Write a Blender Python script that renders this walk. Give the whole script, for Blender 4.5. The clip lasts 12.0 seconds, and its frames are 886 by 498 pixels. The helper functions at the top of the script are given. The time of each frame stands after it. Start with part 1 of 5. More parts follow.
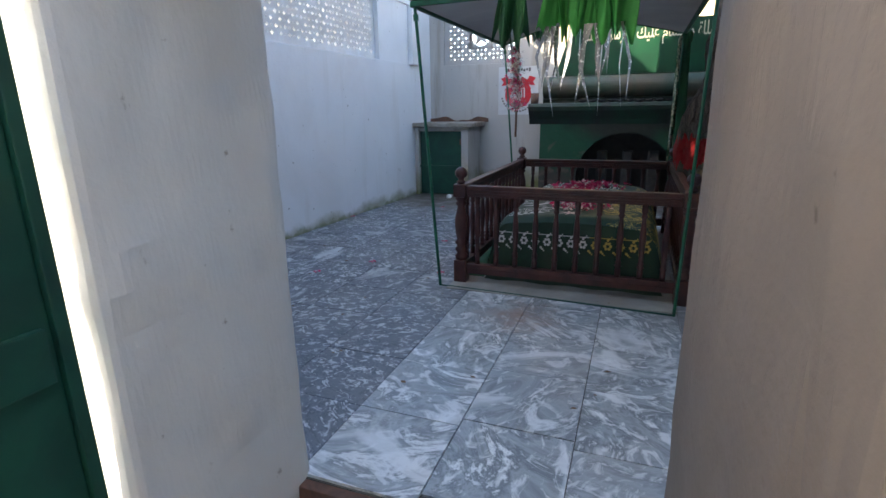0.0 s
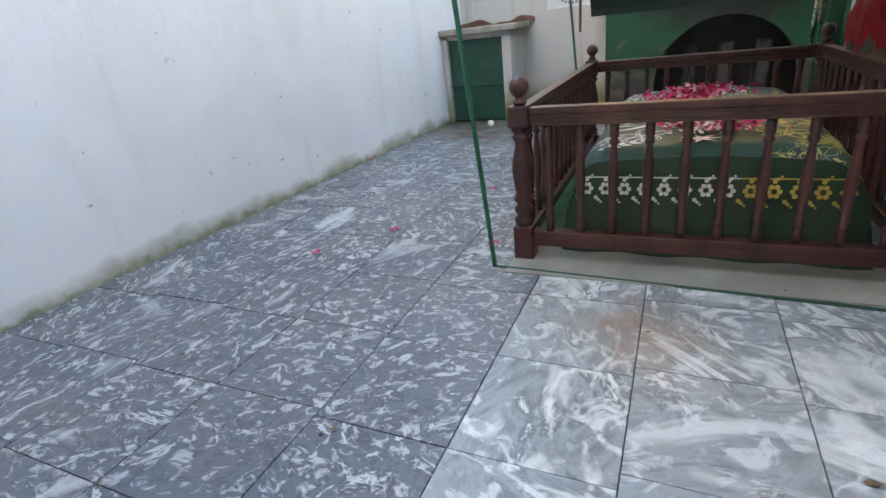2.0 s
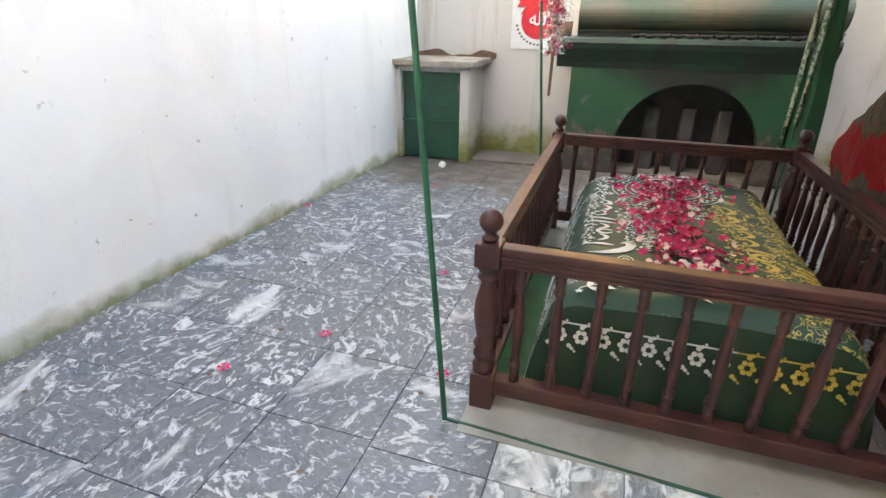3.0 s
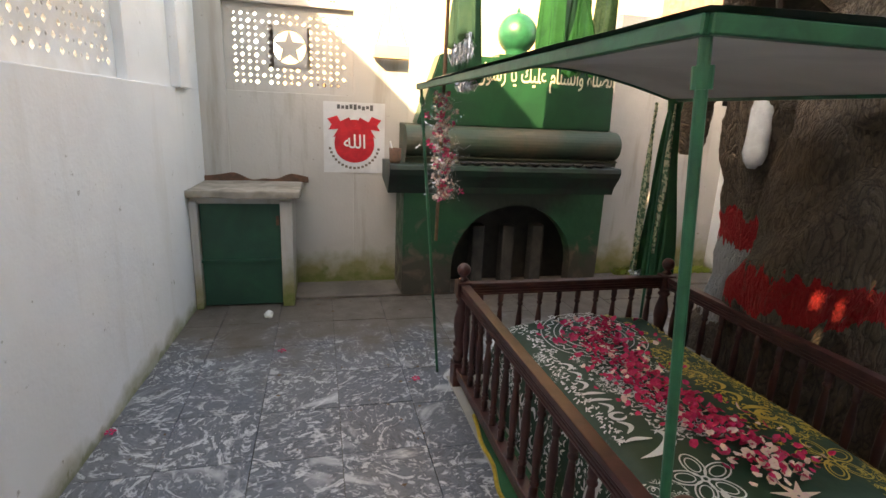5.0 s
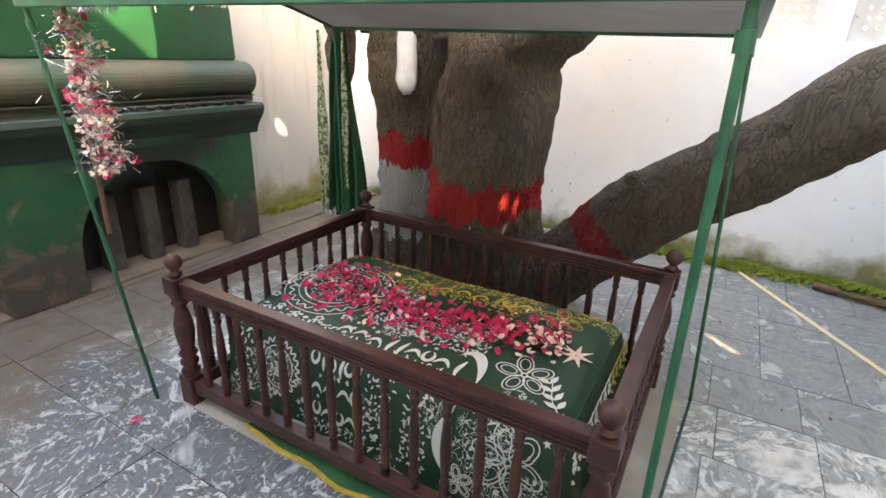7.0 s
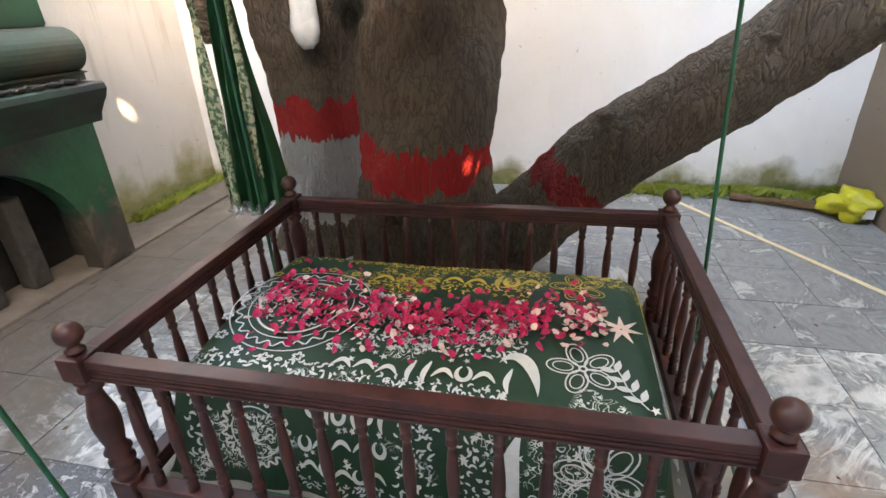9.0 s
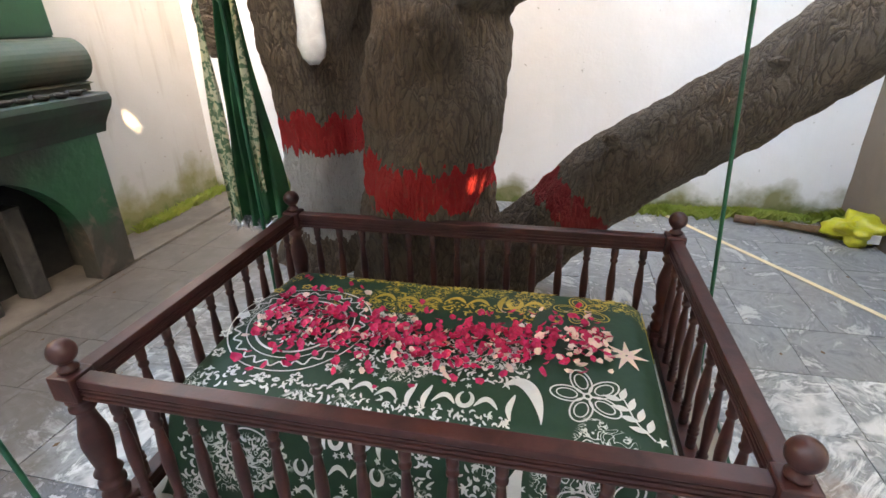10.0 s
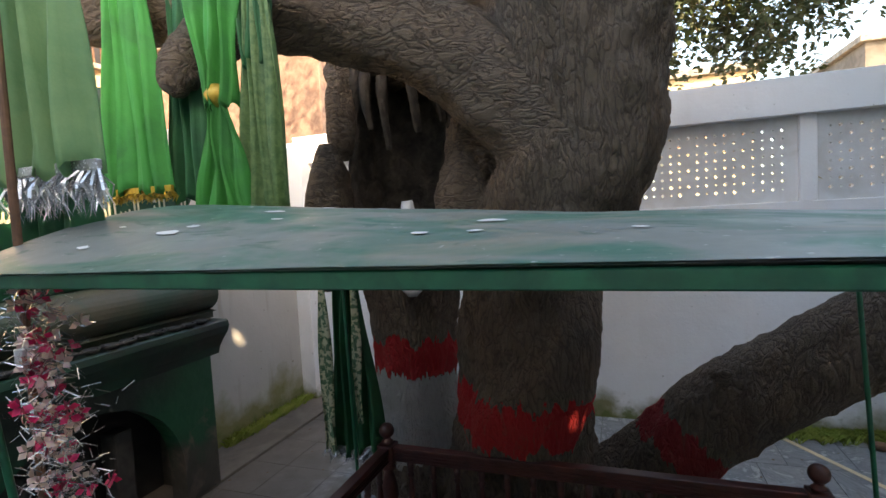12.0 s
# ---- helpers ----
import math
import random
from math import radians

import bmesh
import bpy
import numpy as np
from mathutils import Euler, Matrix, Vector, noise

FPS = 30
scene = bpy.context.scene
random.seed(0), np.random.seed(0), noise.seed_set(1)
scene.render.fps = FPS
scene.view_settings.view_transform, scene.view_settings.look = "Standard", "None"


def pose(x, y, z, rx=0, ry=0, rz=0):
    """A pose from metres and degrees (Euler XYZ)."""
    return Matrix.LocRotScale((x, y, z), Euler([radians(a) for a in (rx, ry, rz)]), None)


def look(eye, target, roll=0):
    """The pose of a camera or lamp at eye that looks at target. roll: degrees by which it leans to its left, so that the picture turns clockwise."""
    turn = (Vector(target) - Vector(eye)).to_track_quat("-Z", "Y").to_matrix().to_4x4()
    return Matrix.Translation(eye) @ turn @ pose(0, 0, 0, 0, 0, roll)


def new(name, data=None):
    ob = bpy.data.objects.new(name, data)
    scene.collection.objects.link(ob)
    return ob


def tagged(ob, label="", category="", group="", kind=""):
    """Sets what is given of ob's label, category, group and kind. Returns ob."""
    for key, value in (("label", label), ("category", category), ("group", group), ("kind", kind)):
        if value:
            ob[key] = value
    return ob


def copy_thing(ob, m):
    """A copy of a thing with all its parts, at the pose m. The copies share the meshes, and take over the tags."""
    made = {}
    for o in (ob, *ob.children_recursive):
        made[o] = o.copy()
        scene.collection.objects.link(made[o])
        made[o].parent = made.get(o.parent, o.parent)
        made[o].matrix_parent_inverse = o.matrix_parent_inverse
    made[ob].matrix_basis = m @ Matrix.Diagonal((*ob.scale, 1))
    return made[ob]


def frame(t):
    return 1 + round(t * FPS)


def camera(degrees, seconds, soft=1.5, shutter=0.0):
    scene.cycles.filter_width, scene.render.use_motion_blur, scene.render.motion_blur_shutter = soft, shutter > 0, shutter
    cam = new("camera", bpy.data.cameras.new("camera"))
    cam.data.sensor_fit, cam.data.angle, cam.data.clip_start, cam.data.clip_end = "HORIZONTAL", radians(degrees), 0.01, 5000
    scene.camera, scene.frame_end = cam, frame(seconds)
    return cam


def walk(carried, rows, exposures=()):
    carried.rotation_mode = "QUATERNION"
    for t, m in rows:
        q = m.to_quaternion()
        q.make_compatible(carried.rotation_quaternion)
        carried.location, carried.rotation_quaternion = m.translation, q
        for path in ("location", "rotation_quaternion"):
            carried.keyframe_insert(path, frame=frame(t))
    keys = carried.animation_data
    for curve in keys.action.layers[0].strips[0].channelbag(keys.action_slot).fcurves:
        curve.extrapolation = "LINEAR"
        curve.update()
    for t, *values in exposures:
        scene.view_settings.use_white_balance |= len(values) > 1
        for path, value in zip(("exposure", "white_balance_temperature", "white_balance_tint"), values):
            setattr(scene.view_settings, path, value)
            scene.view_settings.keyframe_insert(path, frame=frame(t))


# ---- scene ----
cam = camera(82.3, 12.0)
PATH = [
    (0, (1.105, -3.296, 1.185), (0.423, -1.491, 0.658), -0.8),
    (0.5, (0.926, -3.133, 1.055), (0.095, -1.478, 0.299), 0.1),
    (1, (0.739, -2.923, 1.06), (-0.096, -1.275, 0.292), -2.5),
    (1.5, (0.655, -2.726, 1.035), (-0.218, -1.081, 0.306), -2.9),
    (2, (0.614, -2.141, 1.018), (-0.196, -0.489, 0.233), -6.6),
    (2.5, (0.572, -1.862, 1.21), (0.011, -0.12, 0.402), -2.5),
    (3, (0.349, -1.567, 1.389), (-0.225, 0.163, 0.564), 0.6),
    (3.2, (0.223, -1.445, 1.526), (-0.362, 0.301, 0.746), 2.0),
    (4.8, (-0.769, -0.906, 1.68), (-0.465, 1.003, 1.166), 1.4),
    (5, (-0.846, -0.85, 1.671), (-0.38, 1.028, 1.167), 2.6),
    (5.5, (-0.957, -0.576, 1.672), (0.081, 1.053, 1.154), 4.1),
    (6, (-1.092, -0.423, 1.668), (0.284, 0.899, 1.068), 5.6),
    (6.5, (-1.277, -0.342, 1.72), (0.279, 0.716, 1.043), 4.3),
    (7, (-1.28, -0.138, 1.713), (0.353, 0.768, 0.995), 2.1),
    (7.2, (-1.212, 0.021, 1.709), (0.433, 0.89, 0.976), 0.9),
    (8.8, (-1.029, 0.565, 1.661), (0.72, 0.973, 0.781), -3.2),
    (9, (-1.017, 0.568, 1.652), (0.734, 0.971, 0.774), -2.3),
    (9.5, (-1.003, 0.587, 1.675), (0.764, 0.996, 0.833), -1.1),
    (10, (-0.98, 0.587, 1.666), (0.792, 0.995, 0.835), -1.2),
    (10.5, (-0.912, 0.616, 1.725), (0.977, 1.048, 1.23), -1.1),
    (11, (-0.915, 0.632, 1.951), (0.998, 1.154, 1.689), -1.8),
    (11.5, (-0.931, 0.637, 1.994), (0.975, 1.238, 1.935), -2.9),
    (12, (-1.003, 0.736, 1.925), (0.877, 1.411, 1.80), -3.1),
]
SKY_STRENGTH, SUN_STRENGTH = 0.15, 2.0
EXPOSURES = [(0.0, 3.15, 6500, 10), (0.5, 3.9, 6900, 10), (1.5, 3.95, 8000, 10), (2.0, 4.2, 8200, 10), (2.5, 4.6, 9300, 11), (3.2, 4.7, 9900, 12), (4.8, 3.5, 10700, 14), (5.5, 3.75, 10700, 15), (6.0, 4.25, 10000, 13), (7.0, 4.5, 10000, 13), (10.2, 4.55, 10000, 13), (10.8, 3.65, 8600, 12), (11.4, 2.65, 8000, 10), (12.0, 2.8, 8000, 10)]
walk(cam, [(t, look(eye, target, roll)) for t, eye, target, roll in PATH], EXPOSURES)

# ---- world, sun ----
SUN_DIR = Vector((1.0, 1.15, -0.86)).normalized()
world = bpy.data.worlds.new("sky_world")
scene.world = world
world.use_nodes = True
wn = world.node_tree.nodes
sky = wn.new("ShaderNodeTexSky")
sky.sky_type = "NISHITA"
sky.sun_disc = False
sky.sun_elevation = math.asin(-SUN_DIR.z)
sky.sun_rotation = math.atan2(-SUN_DIR.x, -SUN_DIR.y)
sky.dust_density = 2.0
world.node_tree.links.new(sky.outputs[0], wn["Background"].inputs[0])
wn["Background"].inputs[1].default_value = SKY_STRENGTH
sun_lamp = bpy.data.lights.new("sun", "SUN")
sun_lamp.energy, sun_lamp.angle, sun_lamp.color = SUN_STRENGTH, radians(0.6), (1.0, 0.86, 0.66)
sun_ob = new("sun", sun_lamp)
sun_ob.rotation_mode = "QUATERNION"
sun_ob.rotation_quaternion = SUN_DIR.to_track_quat("-Z", "Y")


# ---- materials ----
class Nodes:
    def __init__(self, name, rough=0.6, metal=0.0):
        self.m = bpy.data.materials.new(name)
        self.m.use_nodes = True
        self.t = self.m.node_tree
        self.b = self.t.nodes["Principled BSDF"]
        self.b.inputs["Roughness"].default_value = rough
        self.b.inputs["Metallic"].default_value = metal
        self.pos = self.t.nodes.new("ShaderNodeNewGeometry").outputs["Position"]

    def link(self, a, b):
        self.t.links.new(a, b)

    def val(self, sock, v):
        if isinstance(v, (int, float, tuple)):
            sock.default_value = v
        else:
            self.link(v, sock)

    def mapped(self, scale=(1, 1, 1), rot=(0, 0, 0), random_shift=0.0):
        n = self.t.nodes.new("ShaderNodeMapping")
        n.inputs["Scale"].default_value = scale
        n.inputs["Rotation"].default_value = rot
        src = self.pos
        if random_shift:
            info = self.t.nodes.new("ShaderNodeObjectInfo").outputs["Random"]
            c = self.t.nodes.new("ShaderNodeCombineXYZ")
            for k, f in enumerate((random_shift, random_shift * 1.7, random_shift * 2.3)):
                self.link(self.math("MULTIPLY", info, f), c.inputs[k])
            rotn = self.t.nodes.new("ShaderNodeVectorRotate")
            self.link(self.pos, rotn.inputs["Vector"])
            self.link(self.math("MULTIPLY", info, 37.0), rotn.inputs["Angle"])
            add = self.t.nodes.new("ShaderNodeVectorMath")
            self.link(rotn.outputs[0], add.inputs[0])
            self.link(c.outputs[0], add.inputs[1])
            src = add.outputs[0]
        self.link(src, n.inputs[0])
        return n.outputs[0]

    def noise(self, scale, vec=None, detail=5.0, dist=0.0, rough=0.55):
        n = self.t.nodes.new("ShaderNodeTexNoise")
        n.inputs["Scale"].default_value, n.inputs["Detail"].default_value = scale, detail
        n.inputs["Distortion"].default_value, n.inputs["Roughness"].default_value = dist, rough
        self.link(vec or self.pos, n.inputs["Vector"])
        return n.outputs[0]

    def voronoi(self, scale, vec=None, feature="F1"):
        n = self.t.nodes.new("ShaderNodeTexVoronoi")
        n.feature = feature
        n.inputs["Scale"].default_value = scale
        self.link(vec or self.pos, n.inputs["Vector"])
        return n.outputs[0]

    def ramp(self, fac, *stops):
        n = self.t.nodes.new("ShaderNodeValToRGB")
        e = n.color_ramp.elements
        while len(e) < len(stops):
            e.new(0.5)
        for el, (p, c) in zip(e, stops):
            el.position = p
            el.color = (c, c, c, 1) if isinstance(c, (int, float)) else (*c, 1)
        self.link(fac, n.inputs[0])
        return n.outputs[0]

    def mix(self, fac, a, b, how="MIX"):
        n = self.t.nodes.new("ShaderNodeMix")
        n.data_type, n.blend_type = "RGBA", how
        for sock, v in ((n.inputs[0], fac), (n.inputs[6], a), (n.inputs[7], b)):
            self.val(sock, (*v, 1) if isinstance(v, tuple) and len(v) == 3 else v)
        return n.outputs[2]

    def math(self, op, a, b=0.0):
        n = self.t.nodes.new("ShaderNodeMath")
        n.operation = op
        self.val(n.inputs[0], a)
        self.val(n.inputs[1], b)
        return n.outputs[0]

    def axis(self, k):
        n = self.t.nodes.new("ShaderNodeSeparateXYZ")
        self.link(self.pos, n.inputs[0])
        return n.outputs[k]

    def color(self, c):
        self.val(self.b.inputs["Base Color"], (*c, 1) if isinstance(c, tuple) else c)

    def rough(self, v):
        self.val(self.b.inputs["Roughness"], v)

    def bump(self, height, strength=0.3, dist=0.02):
        n = self.t.nodes.new("ShaderNodeBump")
        n.inputs["Strength"].default_value, n.inputs["Distance"].default_value = strength, dist
        self.link(height, n.inputs["Height"])
        self.link(n.outputs[0], self.b.inputs["Normal"])


def plain(name, c1, c2=None, scale=6.0, rough=0.6, bump=0.15, bscale=60.0, metal=0.0, spread=0.12, dist=0.004):
    """Two tones mixed by coarse and fine grain, with fine relief."""
    n = Nodes(name, rough, metal)
    c2 = c2 or tuple(0.75 * v for v in c1)
    a = n.ramp(n.noise(scale, dist=0.6), (0.5 - spread, 0.0), (0.5 + spread, 1.0))
    f = n.math("MULTIPLY", n.noise(bscale), 0.35)
    n.color(n.mix(n.math("ADD", n.math("MULTIPLY", a, 0.75), f), c1, c2))
    n.rough(n.math("ADD", rough - 0.1, n.math("MULTIPLY", n.noise(scale * 3), 0.2)))
    n.bump(n.noise(bscale), bump, dist)
    return n.m


def wall_paint(name, base, dirt, moss=0.0, moss_h=0.3, streaks=0.45):
    n = Nodes(name, 0.75)
    c = n.mix(n.ramp(n.noise(1.3, dist=0.8), (0.4, 0.0), (0.75, 0.45)), base, tuple(0.84 * v for v in base))
    streak = n.ramp(n.noise(2.2, n.mapped((3.0, 3.0, 0.35)), 6), (0.56, 0.0), (0.8, streaks))
    c = n.mix(streak, c, dirt)
    c = n.mix(n.ramp(n.noise(0.9, detail=4, dist=1.0), (0.5, 0.0), (0.72, 0.4)), c, tuple(0.6 * a + 0.4 * b for a, b in zip(base, dirt)))
    spots = n.ramp(n.noise(16, detail=6), (0.68, 0.0), (0.74, 0.7))
    c = n.mix(spots, c, tuple(0.55 * v for v in dirt))
    if moss:
        h = n.math("SUBTRACT", n.noise(3.2, detail=7), n.math("DIVIDE", n.axis(2), moss_h * 2.4))
        c = n.mix(n.math("MULTIPLY", n.ramp(h, (0.1, 0.0), (0.42, 1.0)), moss), c, (0.20, 0.19, 0.07))
        h2 = n.math("SUBTRACT", n.noise(9, detail=7), n.math("DIVIDE", n.axis(2), moss_h * 1.6))
        c = n.mix(n.math("MULTIPLY", n.ramp(h2, (0.3, 0.0), (0.5, 0.9)), moss), c, (0.12, 0.15, 0.035))
    n.color(c)
    n.bump(n.math("ADD", n.noise(5, detail=8), n.math("MULTIPLY", n.noise(45), 0.25)), 0.35, 0.02)
    return n.m


def marble(name, dark, mid, light, size=2.0, speck=8.0, warp=1.6, fleck=0.53, patch_at=0.56):
    n = Nodes(name, 0.3)
    v = n.mapped((1.0, 1.45, 1.0), random_shift=9.0)
    big = n.noise(size, v, 8, 2.6, 0.66)
    c = n.ramp(big, (0.30, dark), (0.47, mid), (0.56, dark), (0.63, light), (0.70, mid))
    veins = n.noise(speck, v, 6, warp, 0.6)
    c = n.mix(n.ramp(veins, (fleck, 0.0), (fleck + 0.10, 0.7)), c, light)
    info = n.t.nodes.new("ShaderNodeObjectInfo").outputs["Random"]
    patch = n.ramp(n.noise(1.7, v, 4, 1.5), (patch_at, 0.0), (patch_at + 0.08, 0.75))
    c = n.mix(patch, c, light)
    c = n.mix(n.math("MULTIPLY", info, 0.3), c, mid)
    dust = n.ramp(n.noise(1.1, detail=6), (0.45, 0.0), (0.75, 0.3))
    c = n.mix(dust, c, (0.27, 0.25, 0.22))
    away = n.t.nodes.new("ShaderNodeVectorMath")
    away.operation = "DISTANCE"
    n.link(n.pos, away.inputs[0])
    away.inputs[1].default_value = (0.55, -0.5, 0.0)
    rust = n.math("ADD", n.math("MULTIPLY", away.outputs["Value"], 1.6), n.math("MULTIPLY", n.noise(9, detail=6), 0.9))
    c = n.mix(n.ramp(rust, (0.45, 0.6), (0.9, 0.0)), c, (0.30, 0.16, 0.09))
    grime = n.math("ADD", n.math("MULTIPLY", n.math("SUBTRACT", n.axis(1), 2.55), 0.5), n.noise(3.0, detail=7))
    c = n.mix(n.ramp(grime, (0.42, 0.0), (0.72, 0.92)), c, (0.115, 0.093, 0.075))
    n.color(c)
    n.rough(n.ramp(n.noise(6, detail=6), (0.3, 0.28), (0.7, 0.55)))
    n.bump(n.noise(50), 0.08, 0.003)
    return n.m


def bark(name, bands=(), grain=(1.0, 1.0, 0.3)):
    """Furrowed bark; bands: paint (low, high, colour, slope in y) with ragged edges."""
    n = Nodes(name, 0.9)
    v = n.mapped(grain)
    warp = n.t.nodes.new("ShaderNodeVectorMath")
    big = n.t.nodes.new("ShaderNodeTexNoise")
    big.inputs["Scale"].default_value, big.inputs["Detail"].default_value = 9.0, 5.0
    n.link(v, big.inputs["Vector"])
    scaled = n.t.nodes.new("ShaderNodeVectorMath")
    scaled.operation = "SCALE"
    n.link(big.outputs["Color"], scaled.inputs[0])
    scaled.inputs["Scale"].default_value = 0.22
    n.link(v, warp.inputs[0])
    n.link(scaled.outputs[0], warp.inputs[1])
    cells = n.voronoi(23, warp.outputs[0], "DISTANCE_TO_EDGE")
    fine = n.noise(15, v, 10, 1.4, 0.72)
    c = n.mix(fine, (0.055, 0.038, 0.027), (0.33, 0.24, 0.17))
    c = n.mix(n.ramp(n.noise(2.4, detail=6), (0.45, 0.0), (0.7, 0.6)), c, (0.20, 0.155, 0.12))
    # crease shade put into the colour along the furrows, on top of the bump
    c = n.mix(n.ramp(cells, (0.0, 0.5), (0.13, 0.0)), c, (0.045, 0.032, 0.024))
    wob = n.math("MULTIPLY", n.math("SUBTRACT", n.noise(20, v, 6), 0.5), 0.32)
    for low, high, col, slope in bands:
        z = n.math("ADD", n.math("ADD", n.axis(2), wob), n.math("MULTIPLY", n.axis(1), slope))
        inside = n.math("MULTIPLY", n.math("GREATER_THAN", z, low), n.math("LESS_THAN", z, high))
        worn = n.ramp(fine, (0.3, 0.55), (0.46, 0.97))
        c = n.mix(n.math("MULTIPLY", inside, worn), c, col)
    n.color(c)
    h = n.math("ADD", n.math("MULTIPLY", n.ramp(cells, (0.0, 0.0), (0.2, 1.0)), 0.7), n.math("MULTIPLY", fine, 1.6))
    n.bump(h, 1.0, 0.075)
    return n.m


def cover_cloth(name):
    """Dark green satin printed in white and, along the tree side, in gold."""
    n = Nodes(name, 0.55)
    gold = n.math("GREATER_THAN", n.axis(0), 0.86)
    ink = n.mix(gold, (0.74, 0.78, 0.74), (0.62, 0.46, 0.10))
    small = n.noise(26, None, 1, 1.6, 0.35)
    lines2 = n.ramp(small, (0.46, 0.0), (0.47, 1.0), (0.53, 1.0), (0.54, 0.0))
    patch = n.ramp(n.noise(3.1, detail=1), (0.53, 0.0), (0.56, 1.0))
    mask = n.math("MULTIPLY", lines2, patch)
    base = n.mix(n.noise(30), (0.006, 0.036, 0.018), (0.012, 0.058, 0.03))
    n.color(n.mix(n.math("MULTIPLY", mask, 0.9), base, ink))
    n.bump(n.noise(9, detail=4), 0.25, 0.02)
    return n.m


M_WALL = wall_paint("lime_wash", (0.76, 0.765, 0.77), (0.48, 0.43, 0.36), 0.65, 0.13, 0.25)
# real stains and moss, over a base tone lowered to hold the corner's shade
M_WALL_BACK_SHADED = wall_paint("lime_wash_old_shaded", (0.47, 0.45, 0.42), (0.24, 0.185, 0.13), 0.95, 0.45, 0.8)
M_WALL_EAST = wall_paint("lime_wash_mossy", (0.84, 0.845, 0.85), (0.55, 0.52, 0.47), 0.95, 0.3, 0.15)
M_JAMB = wall_paint("cream_plaster", (0.70, 0.68, 0.63), (0.44, 0.35, 0.25), streaks=0.0)
# tan base set well below the plaster's own tone: doorway shade in the colour
M_TAN_SHADED = wall_paint("shaded_tan_plaster", (0.175, 0.14, 0.11), (0.11, 0.075, 0.05), streaks=0.0)
M_LATTICE = plain("lattice_paint", (0.74, 0.74, 0.74), (0.62, 0.60, 0.57), 5, 0.75, 0.2)
M_MARBLE = marble("grey_marble", (0.12, 0.14, 0.15), (0.31, 0.335, 0.345), (0.78, 0.79, 0.78))
M_MARBLE_D = marble("dark_marble", (0.05, 0.057, 0.071), (0.12, 0.132, 0.152), (0.60, 0.61, 0.62), 4.5, 20.0, 0.9, 0.54, 0.61)
M_MARBLE_E = marble("dusty_marble", (0.14, 0.15, 0.16), (0.26, 0.27, 0.275), (0.55, 0.55, 0.54), 2.0, 8.0, 1.6, 0.60, 0.63)
M_JOINT = plain("joint_grout", (0.13, 0.125, 0.115), (0.07, 0.07, 0.065), 10, 0.9)
M_EARTH = plain("packed_earth", (0.24, 0.19, 0.14), (0.15, 0.12, 0.09), 2, 0.95, 0.5, 20)
M_CEMENT = plain("stained_cement", (0.19, 0.16, 0.135), (0.10, 0.085, 0.07), 2.5, 0.85, 0.4, 30)
M_WOOD = plain("brown_varnish", (0.085, 0.026, 0.022), (0.04, 0.013, 0.012), 9, 0.38, 0.12, 90)
M_GREEN = plain("green_enamel", (0.012, 0.14, 0.065), (0.008, 0.08, 0.042), 12, 0.35, 0.15, 50)
M_DOORGREEN = plain("dark_green_paint", (0.008, 0.075, 0.045), (0.006, 0.045, 0.03), 5, 0.5, 0.15, 40)
M_NICHE = plain("niche_green_paint", (0.007, 0.075, 0.042), (0.006, 0.045, 0.03), 4, 0.5, 0.15, 40)
def roof_paint():
    """Green painted sheet under grey dust, with brown stains drawn along the slope."""
    n = Nodes("weathered_sheet_metal", 0.5, 0.1)
    v = n.mapped((1.6, 0.6, 1.0))
    c = n.mix(n.ramp(n.noise(3.0, v, 7, 0.8), (0.42, 0.0), (0.58, 1.0)), (0.05, 0.15, 0.105), (0.19, 0.205, 0.185))
    c = n.mix(n.ramp(n.noise(2.2, v, 8, 1.2), (0.55, 0.0), (0.68, 0.75)), c, (0.27, 0.235, 0.18))
    c = n.mix(n.ramp(n.noise(38, detail=5), (0.66, 0.0), (0.72, 0.6)), c, (0.45, 0.45, 0.42))
    c = n.mix(n.ramp(n.noise(11, v, 7, 0.6), (0.60, 0.0), (0.66, 0.6)), c, (0.02, 0.09, 0.06))
    n.color(c)
    n.rough(n.ramp(n.noise(6, detail=6), (0.3, 0.4), (0.7, 0.75)))
    n.bump(n.noise(14, detail=6), 0.25, 0.006)
    return n.m


M_TIN = roof_paint()
M_UNDER = plain("grey_underside", (0.66, 0.64, 0.60), (0.52, 0.50, 0.47), 1.5, 0.7)
M_STONE = plain("old_slab", (0.36, 0.32, 0.27), (0.19, 0.16, 0.13), 6, 0.85, 0.5, 25)
M_CLAY = plain("clay", (0.17, 0.08, 0.05), (0.09, 0.05, 0.035), 15, 0.85)
# near-black all over, for the recess back and the oil lamps
M_BLACK = plain("soot", (0.014, 0.014, 0.014), (0.035, 0.032, 0.03), 8, 0.6, 0.4, 30)
# dark grey for the piers inside the arch
M_PIER = plain("dark_pier_plaster", (0.06, 0.057, 0.052), (0.02, 0.02, 0.02), 5, 0.85, 0.4, 30)
M_BED = plain("pale_cement", (0.36, 0.34, 0.30), (0.24, 0.22, 0.19), 3, 0.7, 0.3, 30)
M_RED = plain("red_satin", (0.62, 0.018, 0.03), (0.42, 0.01, 0.02), 12, 0.45)
M_PINK = plain("rose_petal", (0.72, 0.018, 0.14), (0.5, 0.008, 0.07), 60, 0.5)
M_PALE = plain("pale_petal", (0.78, 0.50, 0.52), (0.8, 0.66, 0.5), 60, 0.5)
M_POSTER = plain("plastic_poster", (0.66, 0.67, 0.67), (0.52, 0.53, 0.53), 4, 0.35)
M_WHITE = plain("white_ink", (0.76, 0.77, 0.75), (0.66, 0.67, 0.66), 20, 0.6)
